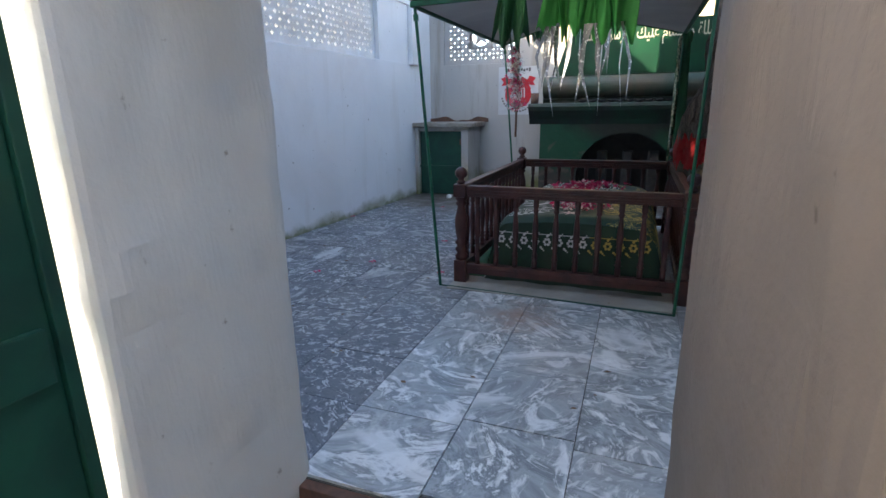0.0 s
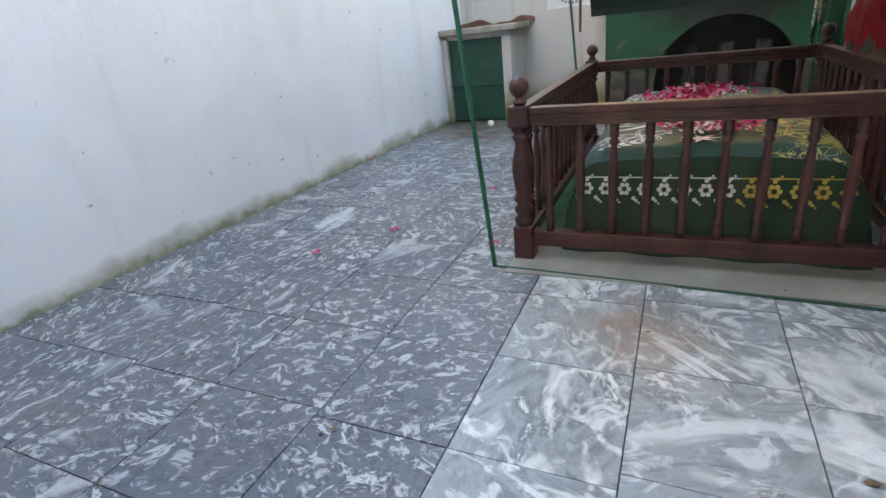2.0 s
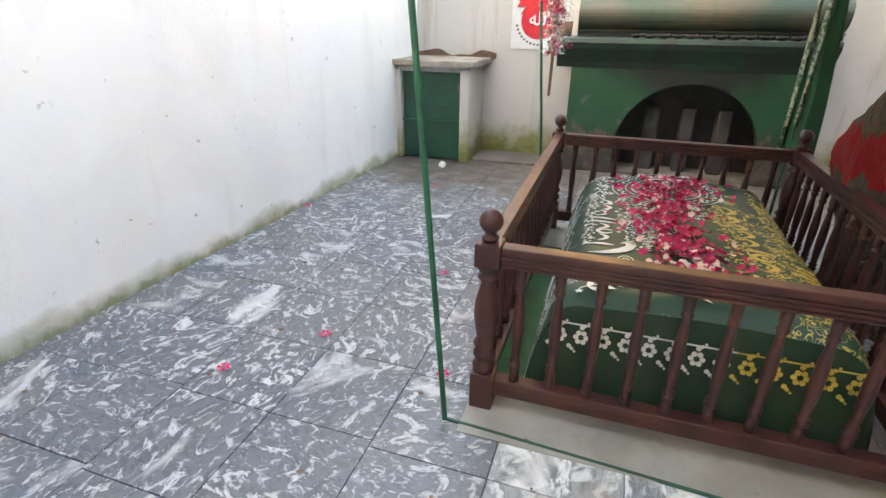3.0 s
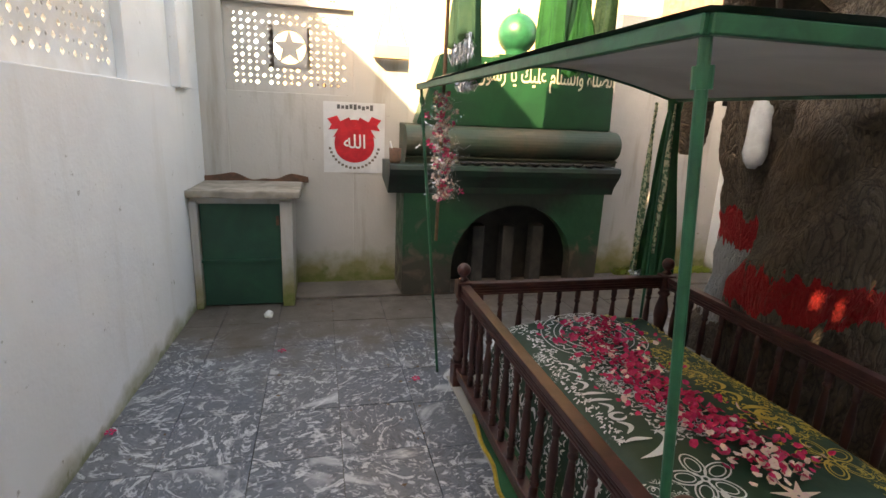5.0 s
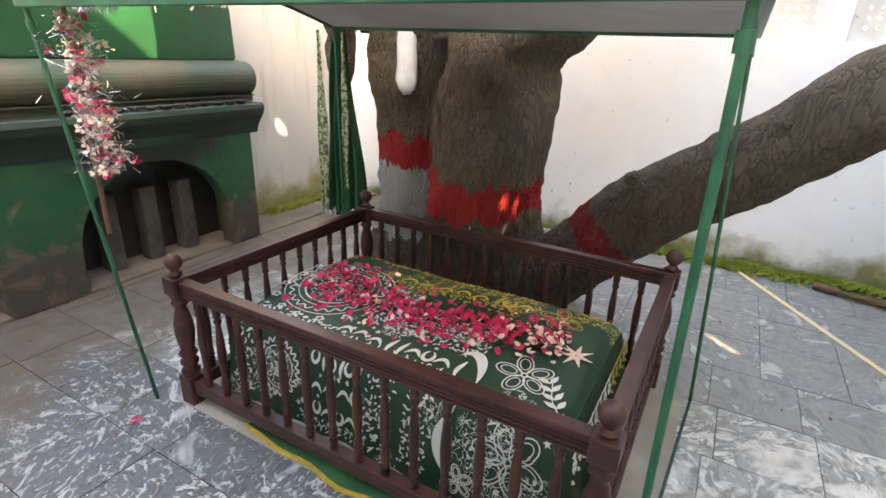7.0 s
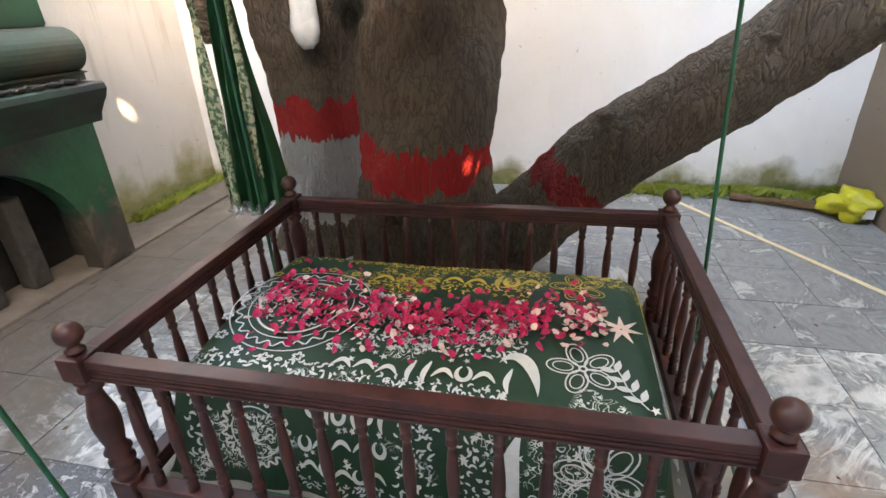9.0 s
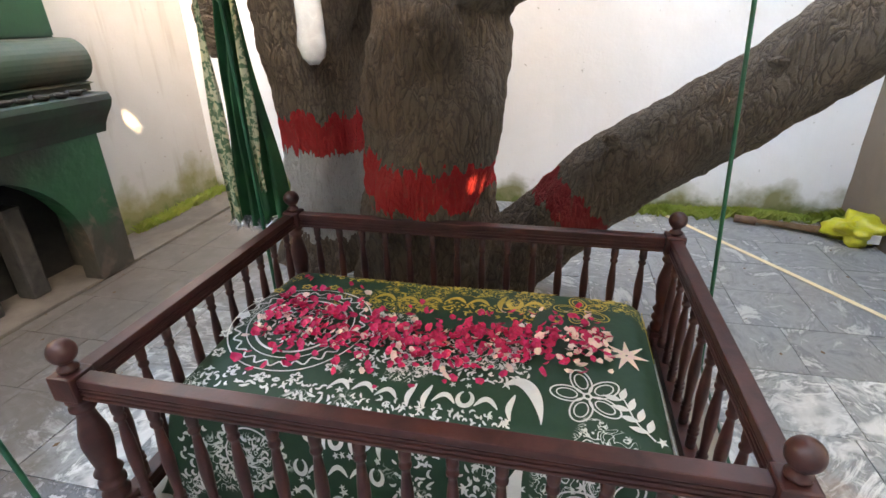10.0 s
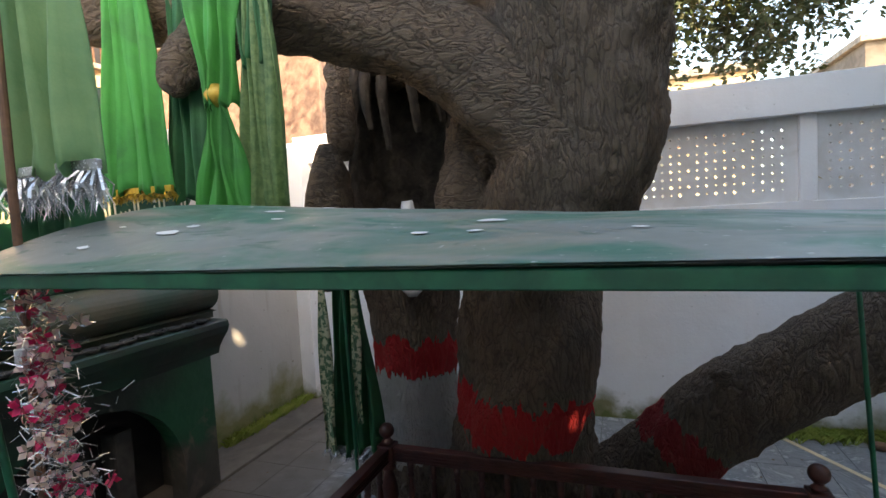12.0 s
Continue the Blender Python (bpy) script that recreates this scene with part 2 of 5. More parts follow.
M_GOLDINK = plain("gold_ink", (0.62, 0.46, 0.10), (0.5, 0.36, 0.07), 20, 0.5)
M_LETTER = plain("cream_lettering", (0.62, 0.56, 0.40), (0.42, 0.38, 0.28), 14, 0.6)
M_INKDARK = plain("dark_ink", (0.06, 0.06, 0.06), (0.09, 0.09, 0.09), 10, 0.7)
M_COVER = cover_cloth("printed_cover")
M_COVER_PLAIN = plain("green_cover_border", (0.008, 0.045, 0.02), (0.006, 0.03, 0.014), 8, 0.6)
M_FLAG = plain("bright_green_cotton", (0.035, 0.28, 0.05), (0.02, 0.16, 0.035), 4, 0.75, 0.2, 120)
M_FLAG_P = plain("pale_green_cotton", (0.20, 0.34, 0.15), (0.10, 0.24, 0.10), 3, 0.75, 0.2, 120)
M_FLAG_D = plain("bottle_green_cotton", (0.012, 0.12, 0.04), (0.008, 0.07, 0.028), 5, 0.7, 0.2, 120)
M_FLAG_O = plain("olive_brocade", (0.13, 0.22, 0.08), (0.05, 0.12, 0.04), 30, 0.6, 0.2, 120)
M_PRINT = plain("gold_printed_border", (0.55, 0.52, 0.34), (0.02, 0.10, 0.04), 34, 0.5, 0.2, 80, 0.0, 0.03)
M_GOLD = plain("gold_fringe", (0.62, 0.42, 0.06), (0.42, 0.27, 0.04), 40, 0.4, 0.2, 120, 0.3)
M_TINSEL = plain("silver_tinsel", (0.78, 0.79, 0.8), (0.55, 0.56, 0.57), 50, 0.25, 0.2, 100, 0.7)
M_ROD = plain("rusty_rod", (0.20, 0.10, 0.05), (0.10, 0.05, 0.03), 14, 0.6)
M_LEAF = plain("leaf", (0.045, 0.075, 0.022), (0.10, 0.10, 0.03), 3, 0.5)
M_GRASS = plain("moss_grass", (0.19, 0.27, 0.035), (0.30, 0.33, 0.07), 5, 0.85)
M_PLASTIC = plain("clear_plastic", (0.72, 0.73, 0.72), (0.6, 0.6, 0.6), 15, 0.25)
M_YELLOW = plain("yellow_plastic", (0.52, 0.50, 0.03), (0.38, 0.36, 0.03), 12, 0.35)
M_STRAW = plain("dry_straw", (0.20, 0.12, 0.06), (0.12, 0.07, 0.04), 20, 0.9)
M_STRIP = plain("pale_yellow_line", (0.85, 0.70, 0.45), (0.72, 0.58, 0.36), 15, 0.7)
M_HOUSE = plain("ochre_render", (0.62, 0.46, 0.28), (0.48, 0.36, 0.23), 1.5, 0.9, 0.3, 10)
M_BRICK = plain("old_brick", (0.29, 0.19, 0.14), (0.17, 0.10, 0.075), 9, 0.9, 0.4, 20)
M_DARK = plain("dark_opening", (0.02, 0.02, 0.022), (0.035, 0.03, 0.03), 4, 0.7)
BARK_A = bark("bark_back_stem", ((0.84, 1.09, (0.60, 0.012, 0.016), 0.0), (0.25, 0.835, (0.58, 0.57, 0.54), 0.0)))
BARK_B = bark("bark_main_stem", ((0.73, 0.965, (0.60, 0.012, 0.016), 0.0),))
BARK_C = bark("bark_leaning_stem", ((0.03, 0.30, (0.34, 0.013, 0.015), -1.0),))
BARK_U = bark("bark_plain", grain=(0.8, 0.35, 1.0))
M_ROT = plain("rotten_wood", (0.035, 0.026, 0.02), (0.075, 0.06, 0.048), 9, 0.95, 0.9, 24, 0.0, 0.12, 0.03)


# ---- mesh helpers ----
def part(name, bm, material, parent=None, label="", smooth=False):
    me = bpy.data.meshes.new(name)
    bm.normal_update()
    bm.to_mesh(me)
    bm.free()
    me.materials.append(material)
    if smooth:
        for p in me.polygons:
            p.use_smooth = True
    ob = new(name, me)
    if parent is not None:
        ob.parent = parent
    if label:
        tagged(ob, label)
    return ob


def thing(name, label, category, group="", kind="", at=(0, 0, 0)):
    ob = new(name)
    ob.location = at
    return tagged(ob, label, category, group, kind)


def box(bm, lo, hi, bevel=0.0):
    """An axis-aligned block between two corners, with bevelled edges."""
    c = [(a + b) / 2 for a, b in zip(lo, hi)]
    s = [abs(b - a) for a, b in zip(lo, hi)]
    r = bmesh.ops.create_cube(bm, size=1.0, matrix=Matrix.Translation(c) @ Matrix.Diagonal((*s, 1)))
    if bevel:
        edges = {e for v in r["verts"] for e in v.link_edges}
        bmesh.ops.bevel(bm, geom=list(edges), offset=bevel, segments=2, affect="EDGES", profile=0.6)
    return bm


def boxes(*specs, bevel=0.0):
    bm = bmesh.new()
    for lo, hi in specs:
        box(bm, lo, hi, bevel)
    return bm


def prism(bm, outline, y0, y1, plane="xz"):
    """A polygon pushed along the third axis."""
    def at(a, b, c):
        return {"xz": (a, c, b), "xy": (a, b, c), "yz": (c, a, b)}[plane]
    f0 = [bm.verts.new(at(a, b, y0)) for a, b in outline]
    f1 = [bm.verts.new(at(a, b, y1)) for a, b in outline]
    bm.faces.new(f0)
    bm.faces.new(f1[::-1])
    n = len(outline)
    for i in range(n):
        bm.faces.new((f0[i], f1[i], f1[(i + 1) % n], f0[(i + 1) % n]))
    bmesh.ops.recalc_face_normals(bm, faces=bm.faces[:])
    return bm


def lathe(bm, profile, seg=14, at=(0, 0, 0)):
    rings = []
    for r, z in profile:
        rings.append([bm.verts.new((at[0] + r * math.cos(2 * math.pi * k / seg), at[1] + r * math.sin(2 * math.pi * k / seg), at[2] + z)) for k in range(seg)])
    for a, b in zip(rings, rings[1:]):
        for k in range(seg):
            bm.faces.new((a[k], a[(k + 1) % seg], b[(k + 1) % seg], b[k]))
    bm.faces.new(rings[0][::-1])
    bm.faces.new(rings[-1])
    return bm


def rod(bm, a, b, r=0.01, seg=10):
    a, b = Vector(a), Vector(b)
    q = (b - a).to_track_quat("Z", "Y").to_matrix()
    ra = [bm.verts.new(a + q @ Vector((r * math.cos(2 * math.pi * k / seg), r * math.sin(2 * math.pi * k / seg), 0))) for k in range(seg)]
    rb = [bm.verts.new(b + q @ Vector((r * math.cos(2 * math.pi * k / seg), r * math.sin(2 * math.pi * k / seg), 0))) for k in range(seg)]
    for k in range(seg):
        bm.faces.new((ra[k], ra[(k + 1) % seg], rb[(k + 1) % seg], rb[k]))
    bm.faces.new(ra[::-1])
    bm.faces.new(rb)
    return bm


def spline(points, n):
    """Points and radii (x, y, z, r) smoothed into n stations."""
    p = [np.array(q, float) for q in points]
    p = [2 * p[0] - p[1]] + p + [2 * p[-1] - p[-2]]
    out = []
    for i in range(n):
        u = i / (n - 1) * (len(p) - 3)
        k = min(int(u), len(p) - 4)
        f = u - k
        a, b, c, d = p[k:k + 4]
        out.append(0.5 * (2 * b + (c - a) * f + (2 * a - 5 * b + 4 * c - d) * f * f + (3 * b - a - 3 * c + d) * f ** 3))
    return out


def limb(points, n=60, seg=48, rough=0.06, flute=0.05, twist=1.0, seed=0.0, cap=True):
    """A trunk or bough: a fluted, twisted and knobbly tube along a smooth line."""
    bm = bmesh.new()
    st = spline(points, n)
    rings = []
    for i, s in enumerate(st):
        j = max(0, min(n - 2, i))
        d = Vector(st[j + 1][:3] - st[j][:3]).normalized()
        side = d.cross(Vector((0.9, 0.1, 0.3))).normalized()
        up = side.cross(d)
        ring = []
        for k in range(seg):
            a = 2 * math.pi * k / seg
            w = side * math.cos(a) + up * math.sin(a)
            c = Vector(s[:3])
            q = c + w * s[3]
            nz = noise.fractal(q * 4.5 + Vector((seed, 0, 0)), 1.0, 2.0, 4)
            fine = noise.ridged_multi_fractal(Vector((q.x * 10, q.y * 10, q.z * 2.6 + seed)), 0.9, 2.1, 4, 1.0, 2.0) - 1.0
            fl = math.sin(5 * a + twist * i / n * 6 + seed) + 0.6 * math.sin(9 * a - twist * i / n * 4)
            ring.append(bm.verts.new(c + w * s[3] * (1 + flute * fl + rough * nz + 0.042 * fine)))
        rings.append(ring)
    for a, b in zip(rings, rings[1:]):
        for k in range(seg):
            bm.faces.new((a[k], a[(k + 1) % seg], b[(k + 1) % seg], b[k]))
    if cap:
        bm.faces.new(rings[0][::-1])
        bm.faces.new(rings[-1])
    bmesh.ops.recalc_face_normals(bm, faces=bm.faces[:])
    return bm


def drape(width_top, width_low, length, folds=4, depth=0.05, nu=36, nv=26, sway=0.0, ragged=0.02, seed=0, thick=0.004):
    """A hanging cloth: gathered above, folded all the way down; hangs from z = 0, spread along y."""
    rnd = random.Random(seed)
    ph = [rnd.uniform(0, 6.28) for _ in range(4)]
    bm = bmesh.new()
    layers = []
    for sgn in (0, 1):
        g = []
        for j in range(nv + 1):
            v = j / nv
            w = width_top + (width_low - width_top) * v ** 0.8
            row = []
            for i in range(nu + 1):
                u = i / nu
                fold = math.sin(folds * 6.28 * u + ph[0] + 0.8 * math.sin(3 * v + ph[1])) + 0.4 * math.sin(2.3 * folds * 6.28 * u + ph[2])
                y = (u - 0.5) * w + 0.012 * math.sin(7 * v + 9 * u + ph[3])
                x = depth * fold * (0.5 + 0.7 * v) + sway * v * v
                z = -length * v - (ragged * math.sin(5 * u * 6.28 + ph[1]) + 0.6 * ragged * math.sin(11 * u + ph[2])) * v
                row.append(bm.verts.new((x + sgn * thick, y, z)))
            g.append(row)
        layers.append(g)
    for s, g in enumerate(layers):
        for j in range(nv):
            for i in range(nu):
                q = (g[j][i], g[j][i + 1], g[j + 1][i + 1], g[j + 1][i])
                bm.faces.new(q if s else q[::-1])
    a, b = layers
    for j in range(nv):
        for i in (0, nu):
            bm.faces.new((a[j][i], a[j + 1][i], b[j + 1][i], b[j][i]))
    for i in range(nu):
        for j in (0, nv):
            bm.faces.new((a[j][i], a[j][i + 1], b[j][i + 1], b[j][i]))
    bmesh.ops.recalc_face_normals(bm, faces=bm.faces[:])
    return bm


def fringe(points, length, count, seed=0, spread=0.012, width=0.006):
    """Loose strands that hang from a line of points."""
    rnd = random.Random(seed)
    bm = bmesh.new()
    for _ in range(count):
        u = rnd.random() * (len(points) - 1)
        k = min(int(u), len(points) - 2)
        p = Vector(points[k]).lerp(Vector(points[k + 1]), u - k)
        l = length * rnd.uniform(0.6, 1.1)
        d = Vector((rnd.uniform(-1, 1) * spread, rnd.uniform(-1, 1) * spread, -l))
        w = Vector((rnd.uniform(-1, 1), rnd.uniform(-1, 1), 0)).normalized() * width
        m = p + d * 0.5 + Vector((rnd.uniform(-1, 1), rnd.uniform(-1, 1), 0)) * spread
        v = [bm.verts.new(q) for q in (p - w / 2, p + w / 2, m + w / 2, m - w / 2, p + d)]
        bm.faces.new((v[0], v[1], v[2], v[3]))
        bm.faces.new((v[3], v[2], v[4]))
    return bm


# letters with their joined shapes: alone, at the end, at the start, in the middle
FORMS = {
    "\u0627": (0xFE8D, 0xFE8E), "\u0644": (0xFEDD, 0xFEDE, 0xFEDF, 0xFEE0), "\u0635": (0xFEB9, 0xFEBA, 0xFEBB, 0xFEBC),
    "\u0629": (0xFE93, 0xFE94), "\u0648": (0xFEED, 0xFEEE), "\u0633": (0xFEB1, 0xFEB2, 0xFEB3, 0xFEB4),
    "\u0645": (0xFEE1, 0xFEE2, 0xFEE3, 0xFEE4), "\u0639": (0xFEC9, 0xFECA, 0xFECB, 0xFECC), "\u064A": (0xFEF1, 0xFEF2, 0xFEF3, 0xFEF4),
    "\u0643": (0xFED9, 0xFEDA, 0xFEDB, 0xFEDC), "\u0631": (0xFEAD, 0xFEAE), "\u0647": (0xFEE9, 0xFEEA, 0xFEEB, 0xFEEC),
}


def joined(text):
    """Right-to-left text as joined letter shapes in drawing order."""
    out = []
    for word in text.split(" "):
        shapes, before = [], False
        for i, ch in enumerate(word):
            f = FORMS[ch]
            after = len(f) == 4 and i + 1 < len(word)
            shapes.append(chr(f[3] if before and after else f[1] if before else f[2] if after else f[0]))
            before = after
        out.append("".join(reversed(shapes)))
    return " ".join(reversed(out))


def lettering(name, text, m, width, height, material, parent=None, label="", depth=0.003):
    cu = bpy.data.curves.new(name, "FONT")
    cu.body, cu.extrude, cu.align_x, cu.align_y, cu.offset = text, depth, "CENTER", "CENTER", 0.006
    tmp = bpy.data.objects.new(name, cu)
    scene.collection.objects.link(tmp)
    bpy.context.view_layer.update()
    me = bpy.data.meshes.new_from_object(tmp.evaluated_get(bpy.context.evaluated_depsgraph_get()))
    bpy.data.objects.remove(tmp)
    bpy.data.curves.remove(cu)
    co = np.array([v.co[:] for v in me.vertices])
    lo, hi = co.min(0), co.max(0)
    sx, sy = width / (hi[0] - lo[0]), height / (hi[1] - lo[1])
    me.transform(Matrix.Diagonal((sx, sy, 1, 1)) @ Matrix.Translation((-(lo[0] + hi[0]) / 2, -(lo[1] + hi[1]) / 2, 0)))
    me.materials.clear()
    me.materials.append(material)
    me.name = name
    ob = new(name, me)
    ob.matrix_basis = m
    if parent is not None:
        ob.parent = parent
    if label:
        tagged(ob, label)
    return ob


# ---- setting: ground, walls ----
ground = tagged(part("ground", boxes(((-60, -60, -0.6), (60, 60, -0.3))), M_EARTH), "packed brown earth around the walled court", "ground", kind="structure")
outer = tagged(part("pavement", boxes(((-1.2, -5.2, -0.3), (2.6, -2.1, -0.17))), M_CEMENT), "worn grey cement outside the low doorway", "pavement", kind="structure")
floor = tagged(part("floor", boxes(((-2.35, -2.1, -0.3), (4.0, 4.3, -0.012))), M_JOINT), "grey marble slab floor with dark joints", "floor", kind="structure")
sill = part("step", boxes(((0.0, -2.14, -0.17), (1.45, -2.05, -0.016)), bevel=0.006), M_CLAY, floor, "brown brick step under the doorway")
plinth = tagged(part("trim", boxes(((-2.0, 3.68, -0.012), (3.86, 4.12, 0.022)), bevel=0.008), M_CEMENT), "dusty cement strip along the far wall", "plinth", kind="structure")


bed = tagged(part("grave_bed", boxes(((-0.05, -0.19, -0.012), (1.41, 2.10, 0.0035)), bevel=0.001), M_BED), "worn pale cement bed under the railing", "floor", kind="structure")


def lattice(bm, w, h, cell, thick, hole=0.30, star=None, seed=0):
    """Pierced screen w wide and h high in the xz plane, its back at y = thick: every cell has an eight-sided hole or none."""
    rnd = random.Random(seed)
    nx, nz = round(w / cell), round(h / cell)
    cx, cz = w / nx, h / nz
    for i in range(nx):
        for j in range(nz):
            x, z = (i + 0.5) * cx, (j + 0.5) * cz
            if star and abs(x - star[0]) < star[2] and abs(z - star[1]) < star[2]:
                continue
            border = i in (0, nx - 1) or j in (0, nz - 1)
            r = 0 if border or (i % 6 == 5 and j % 2) else cell * hole * (1.25 if (i + j) % 2 else 0.75) * rnd.uniform(0.85, 1.1)
            if r == 0:
                box(bm, (x - cx / 2, 0, z - cz / 2), (x + cx / 2, thick, z + cz / 2))
                continue
            outer_p, inner_p = [], []
            for k in range(8):
                a = math.pi / 4 * k
                c, s = math.cos(a), math.sin(a)
                f = 1 / max(abs(c), abs(s))
                rr = r * (1.0 if k % 2 == 0 else 0.8)
                outer_p.append((x + c * f * cx / 2, z + s * f * cz / 2))
                inner_p.append((x + c * rr, z + s * rr))
            V = [[bm.verts.new((px, y, pz)) for px, pz in ring] for y in (0, thick) for ring in (outer_p, inner_p)]
            for k in range(8):
                n = (k + 1) % 8
                bm.faces.new((V[0][k], V[0][n], V[1][n], V[1][k]))
                bm.faces.new((V[2][n], V[2][k], V[3][k], V[3][n]))
                bm.faces.new((V[1][k], V[1][n], V[3][n], V[3][k]))
    if star:
        sx, sz, hw = star
        seg = 40
        R = hw * 0.86
        V = []
        for y in (0, thick):
            o, inn = [], []
            for k in range(seg):
                a = 2 * math.pi * k / seg
                c, s = math.cos(a), math.sin(a)
                f = 1 / max(abs(c), abs(s))
                o.append(bm.verts.new((sx + c * f * hw * 1.06, y, sz + s * f * hw * 1.06)))
                inn.append(bm.verts.new((sx + c * R, y, sz + s * R)))
            V += [o, inn]
        for k in range(seg):
            n = (k + 1) % seg
            bm.faces.new((V[0][k], V[0][n], V[1][n], V[1][k]))
            bm.faces.new((V[2][n], V[2][k], V[3][k], V[3][n]))
            bm.faces.new((V[1][k], V[1][n], V[3][n], V[3][k]))
        pts = []
        for k in range(10):
            a = math.pi / 2 + math.pi / 5 * k
            r = R * (1.03 if k % 2 == 0 else 0.42)
            pts.append((sx + r * math.cos(a), sz + r * math.sin(a)))
        prism(bm, pts, 0.004, thick - 0.004)
    return bm


def pierced(x0, x1, z0, z1, y0, y1, holes):
    """An upright slab with rectangular holes (x, z, width, height) right through it."""
    xs = sorted({x0, x1, *(h[0] - h[2] / 2 for h in holes), *(h[0] + h[2] / 2 for h in holes)})
    zs = sorted({z0, z1, *(h[1] - h[3] / 2 for h in holes), *(h[1] + h[3] / 2 for h in holes)})
    bm = bmesh.new()
    for a, b in zip(xs, xs[1:]):
        for c, d in zip(zs, zs[1:]):
            mx, mz = (a + b) / 2, (c + d) / 2
            if not any(abs(mx - h[0]) < h[2] / 2 and abs(mz - h[1]) < h[3] / 2 for h in holes):
                box(bm, (a, y0, c), (b, y1, d))
    return bm


# west wall, a little askew: local x runs along it from the south end
WEST = Matrix.Translation((-2.13, -2.6, 0)) @ Matrix.Rotation(radians(90 - 2.3), 4, "Z")
# blocks above z 3.42 are unseen additions that keep sun off the court
west = part("wall_west", boxes(((-0.3, 0.0, -0.2), (6.95, 0.3, 1.80)), ((-0.3, 0.0, 2.55), (6.95, 0.3, 3.42)), ((1.95, 0.0, 3.42), (2.18, 0.3, 6.7)), ((2.18, 0.0, 3.42), (3.8, 0.3, 4.4)),
                               ((-0.3, 0.0, 1.80), (0.3, 0.3, 2.55)), ((2.55, 0.0, 1.80), (2.75, 0.3, 2.55)), ((5.25, 0.02, 1.80), (6.05, 0.3, 2.55)), ((6.05, -0.05, 1.80), (6.3, 0.3, 2.55)), ((6.3, 0.0, 1.80), (6.95, 0.3, 2.55)), bevel=0.006), M_WALL)
west.matrix_basis = WEST
tagged(west, "tall whitewashed courtyard wall with mossy damp foot", "wall", kind="structure")
# unseen added screen against the sun; its holes throw spots on the north wall
part("parapet", pierced(-0.3, 1.95, 3.42, 6.7, 0.0, 0.05, [(1.2, 5.05, 0.2, 0.13), (1.47, 4.42, 0.07, 0.08), (1.62, 4.40, 0.06, 0.06)]), M_WALL, west)
for k, (a, b) in enumerate(((0.3, 2.55), (2.75, 5.25))):
    bm = lattice(bmesh.new(), b - a, 0.75, 0.062, 0.05, 0.27, seed=k)
    bmesh.ops.translate(bm, verts=bm.verts[:], vec=(a, 0.08, 1.80))
    s = part("lattice_screen", bm, M_LATTICE, west, "pierced white cement screen")

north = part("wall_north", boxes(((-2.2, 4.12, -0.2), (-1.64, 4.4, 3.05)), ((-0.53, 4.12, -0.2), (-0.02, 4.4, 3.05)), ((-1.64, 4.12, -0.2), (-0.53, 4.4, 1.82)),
                                 ((-1.64, 4.12, 2.55), (-0.53, 4.4, 3.05)), ((-0.02, 4.12, -0.2), (2.15, 4.4, 2.0)), ((2.15, 4.12, -0.2), (4.1, 4.4, 2.75)), bevel=0.005), M_WALL_BACK_SHADED)
tagged(north, "old whitewashed wall with brown damp stains, base darkened for shade", "wall", kind="structure")
bm = lattice(bmesh.new(), 1.11, 0.73, 0.058, 0.05, 0.3, star=(0.545, 0.39, 0.165), seed=5)
bmesh.ops.translate(bm, verts=bm.verts[:], vec=(-1.64, 4.17, 1.82))
part("lattice_screen", bm, M_WALL_BACK_SHADED, north, "pierced white screen with a five-pointed star")
lettering("wall_lettering", joined("\u064A\u0627 \u0631\u0633\u0648\u0644"), Matrix.Translation((-1.0, 4.117, 2.66)) @ Matrix.Rotation(radians(90), 4, "X"), 0.62, 0.13, M_INKDARK, north, "dark painted lettering above the screen", 0.001)

east = part("wall_east", boxes(((3.8, -4.2, -0.2), (4.08, 4.12, 1.90)), ((3.74, -4.2, 2.585), (4.12, 4.12, 2.88)), ((3.8, 0.86, 1.9), (4.08, 1.0, 2.585)), ((3.8, 2.4, 1.9), (4.08, 2.52, 2.585)), ((3.8, 3.95, 1.9), (4.08, 4.12, 2.585)),
                                ((3.8, -0.72, 1.9), (4.08, -0.6, 2.585)), ((3.8, -2.3, 1.9), (4.08, -2.2, 2.585)), ((3.8, -4.2, 1.9), (4.08, -3.9, 2.585)), bevel=0.006), M_WALL_EAST)
tagged(east, "white courtyard wall with plain coping and mossy foot", "wall", kind="structure")
for k, (a, b) in enumerate(((-3.9, -2.3), (-2.2, -0.72), (-0.6, 0.86), (1.0, 2.4), (2.52, 3.95))):
    bm = lattice(bmesh.new(), b - a, 0.685, 0.068, 0.05, 0.2, seed=9 + k)
    bmesh.ops.transform(bm, matrix=Matrix.Translation((3.9, a, 1.9)) @ Matrix.Rotation(radians(90), 4, "Z"), verts=bm.verts[:])
    part("lattice_screen", bm, M_LATTICE, east, "pierced white cement screen")
pil = tagged(part("wall_pilaster", boxes(((3.62, 3.95, 0.02), (3.8, 4.12, 2.8)), bevel=0.008), M_WALL_EAST), "white corner pilaster with a flat face", "pilaster", kind="structure")

# south wall with the low doorway
south = part("wall_south_a", boxes(((-2.4, -2.66, -0.3), (0.14, -2.07, 2.7)), bevel=0.02), M_JAMB)
# another unseen sun screen, pierced to drop sun spots on the trunk
part("parapet", pierced(-2.4, 0.14, 2.7, 6.7, -2.13, -2.08, [(-1.19, 3.20, 0.07, 0.10), (-1.05, 3.13, 0.06, 0.12), (-1.12, 3.0, 0.06, 0.09), (-0.9, 3.22, 0.06, 0.06)]), M_JAMB, south)
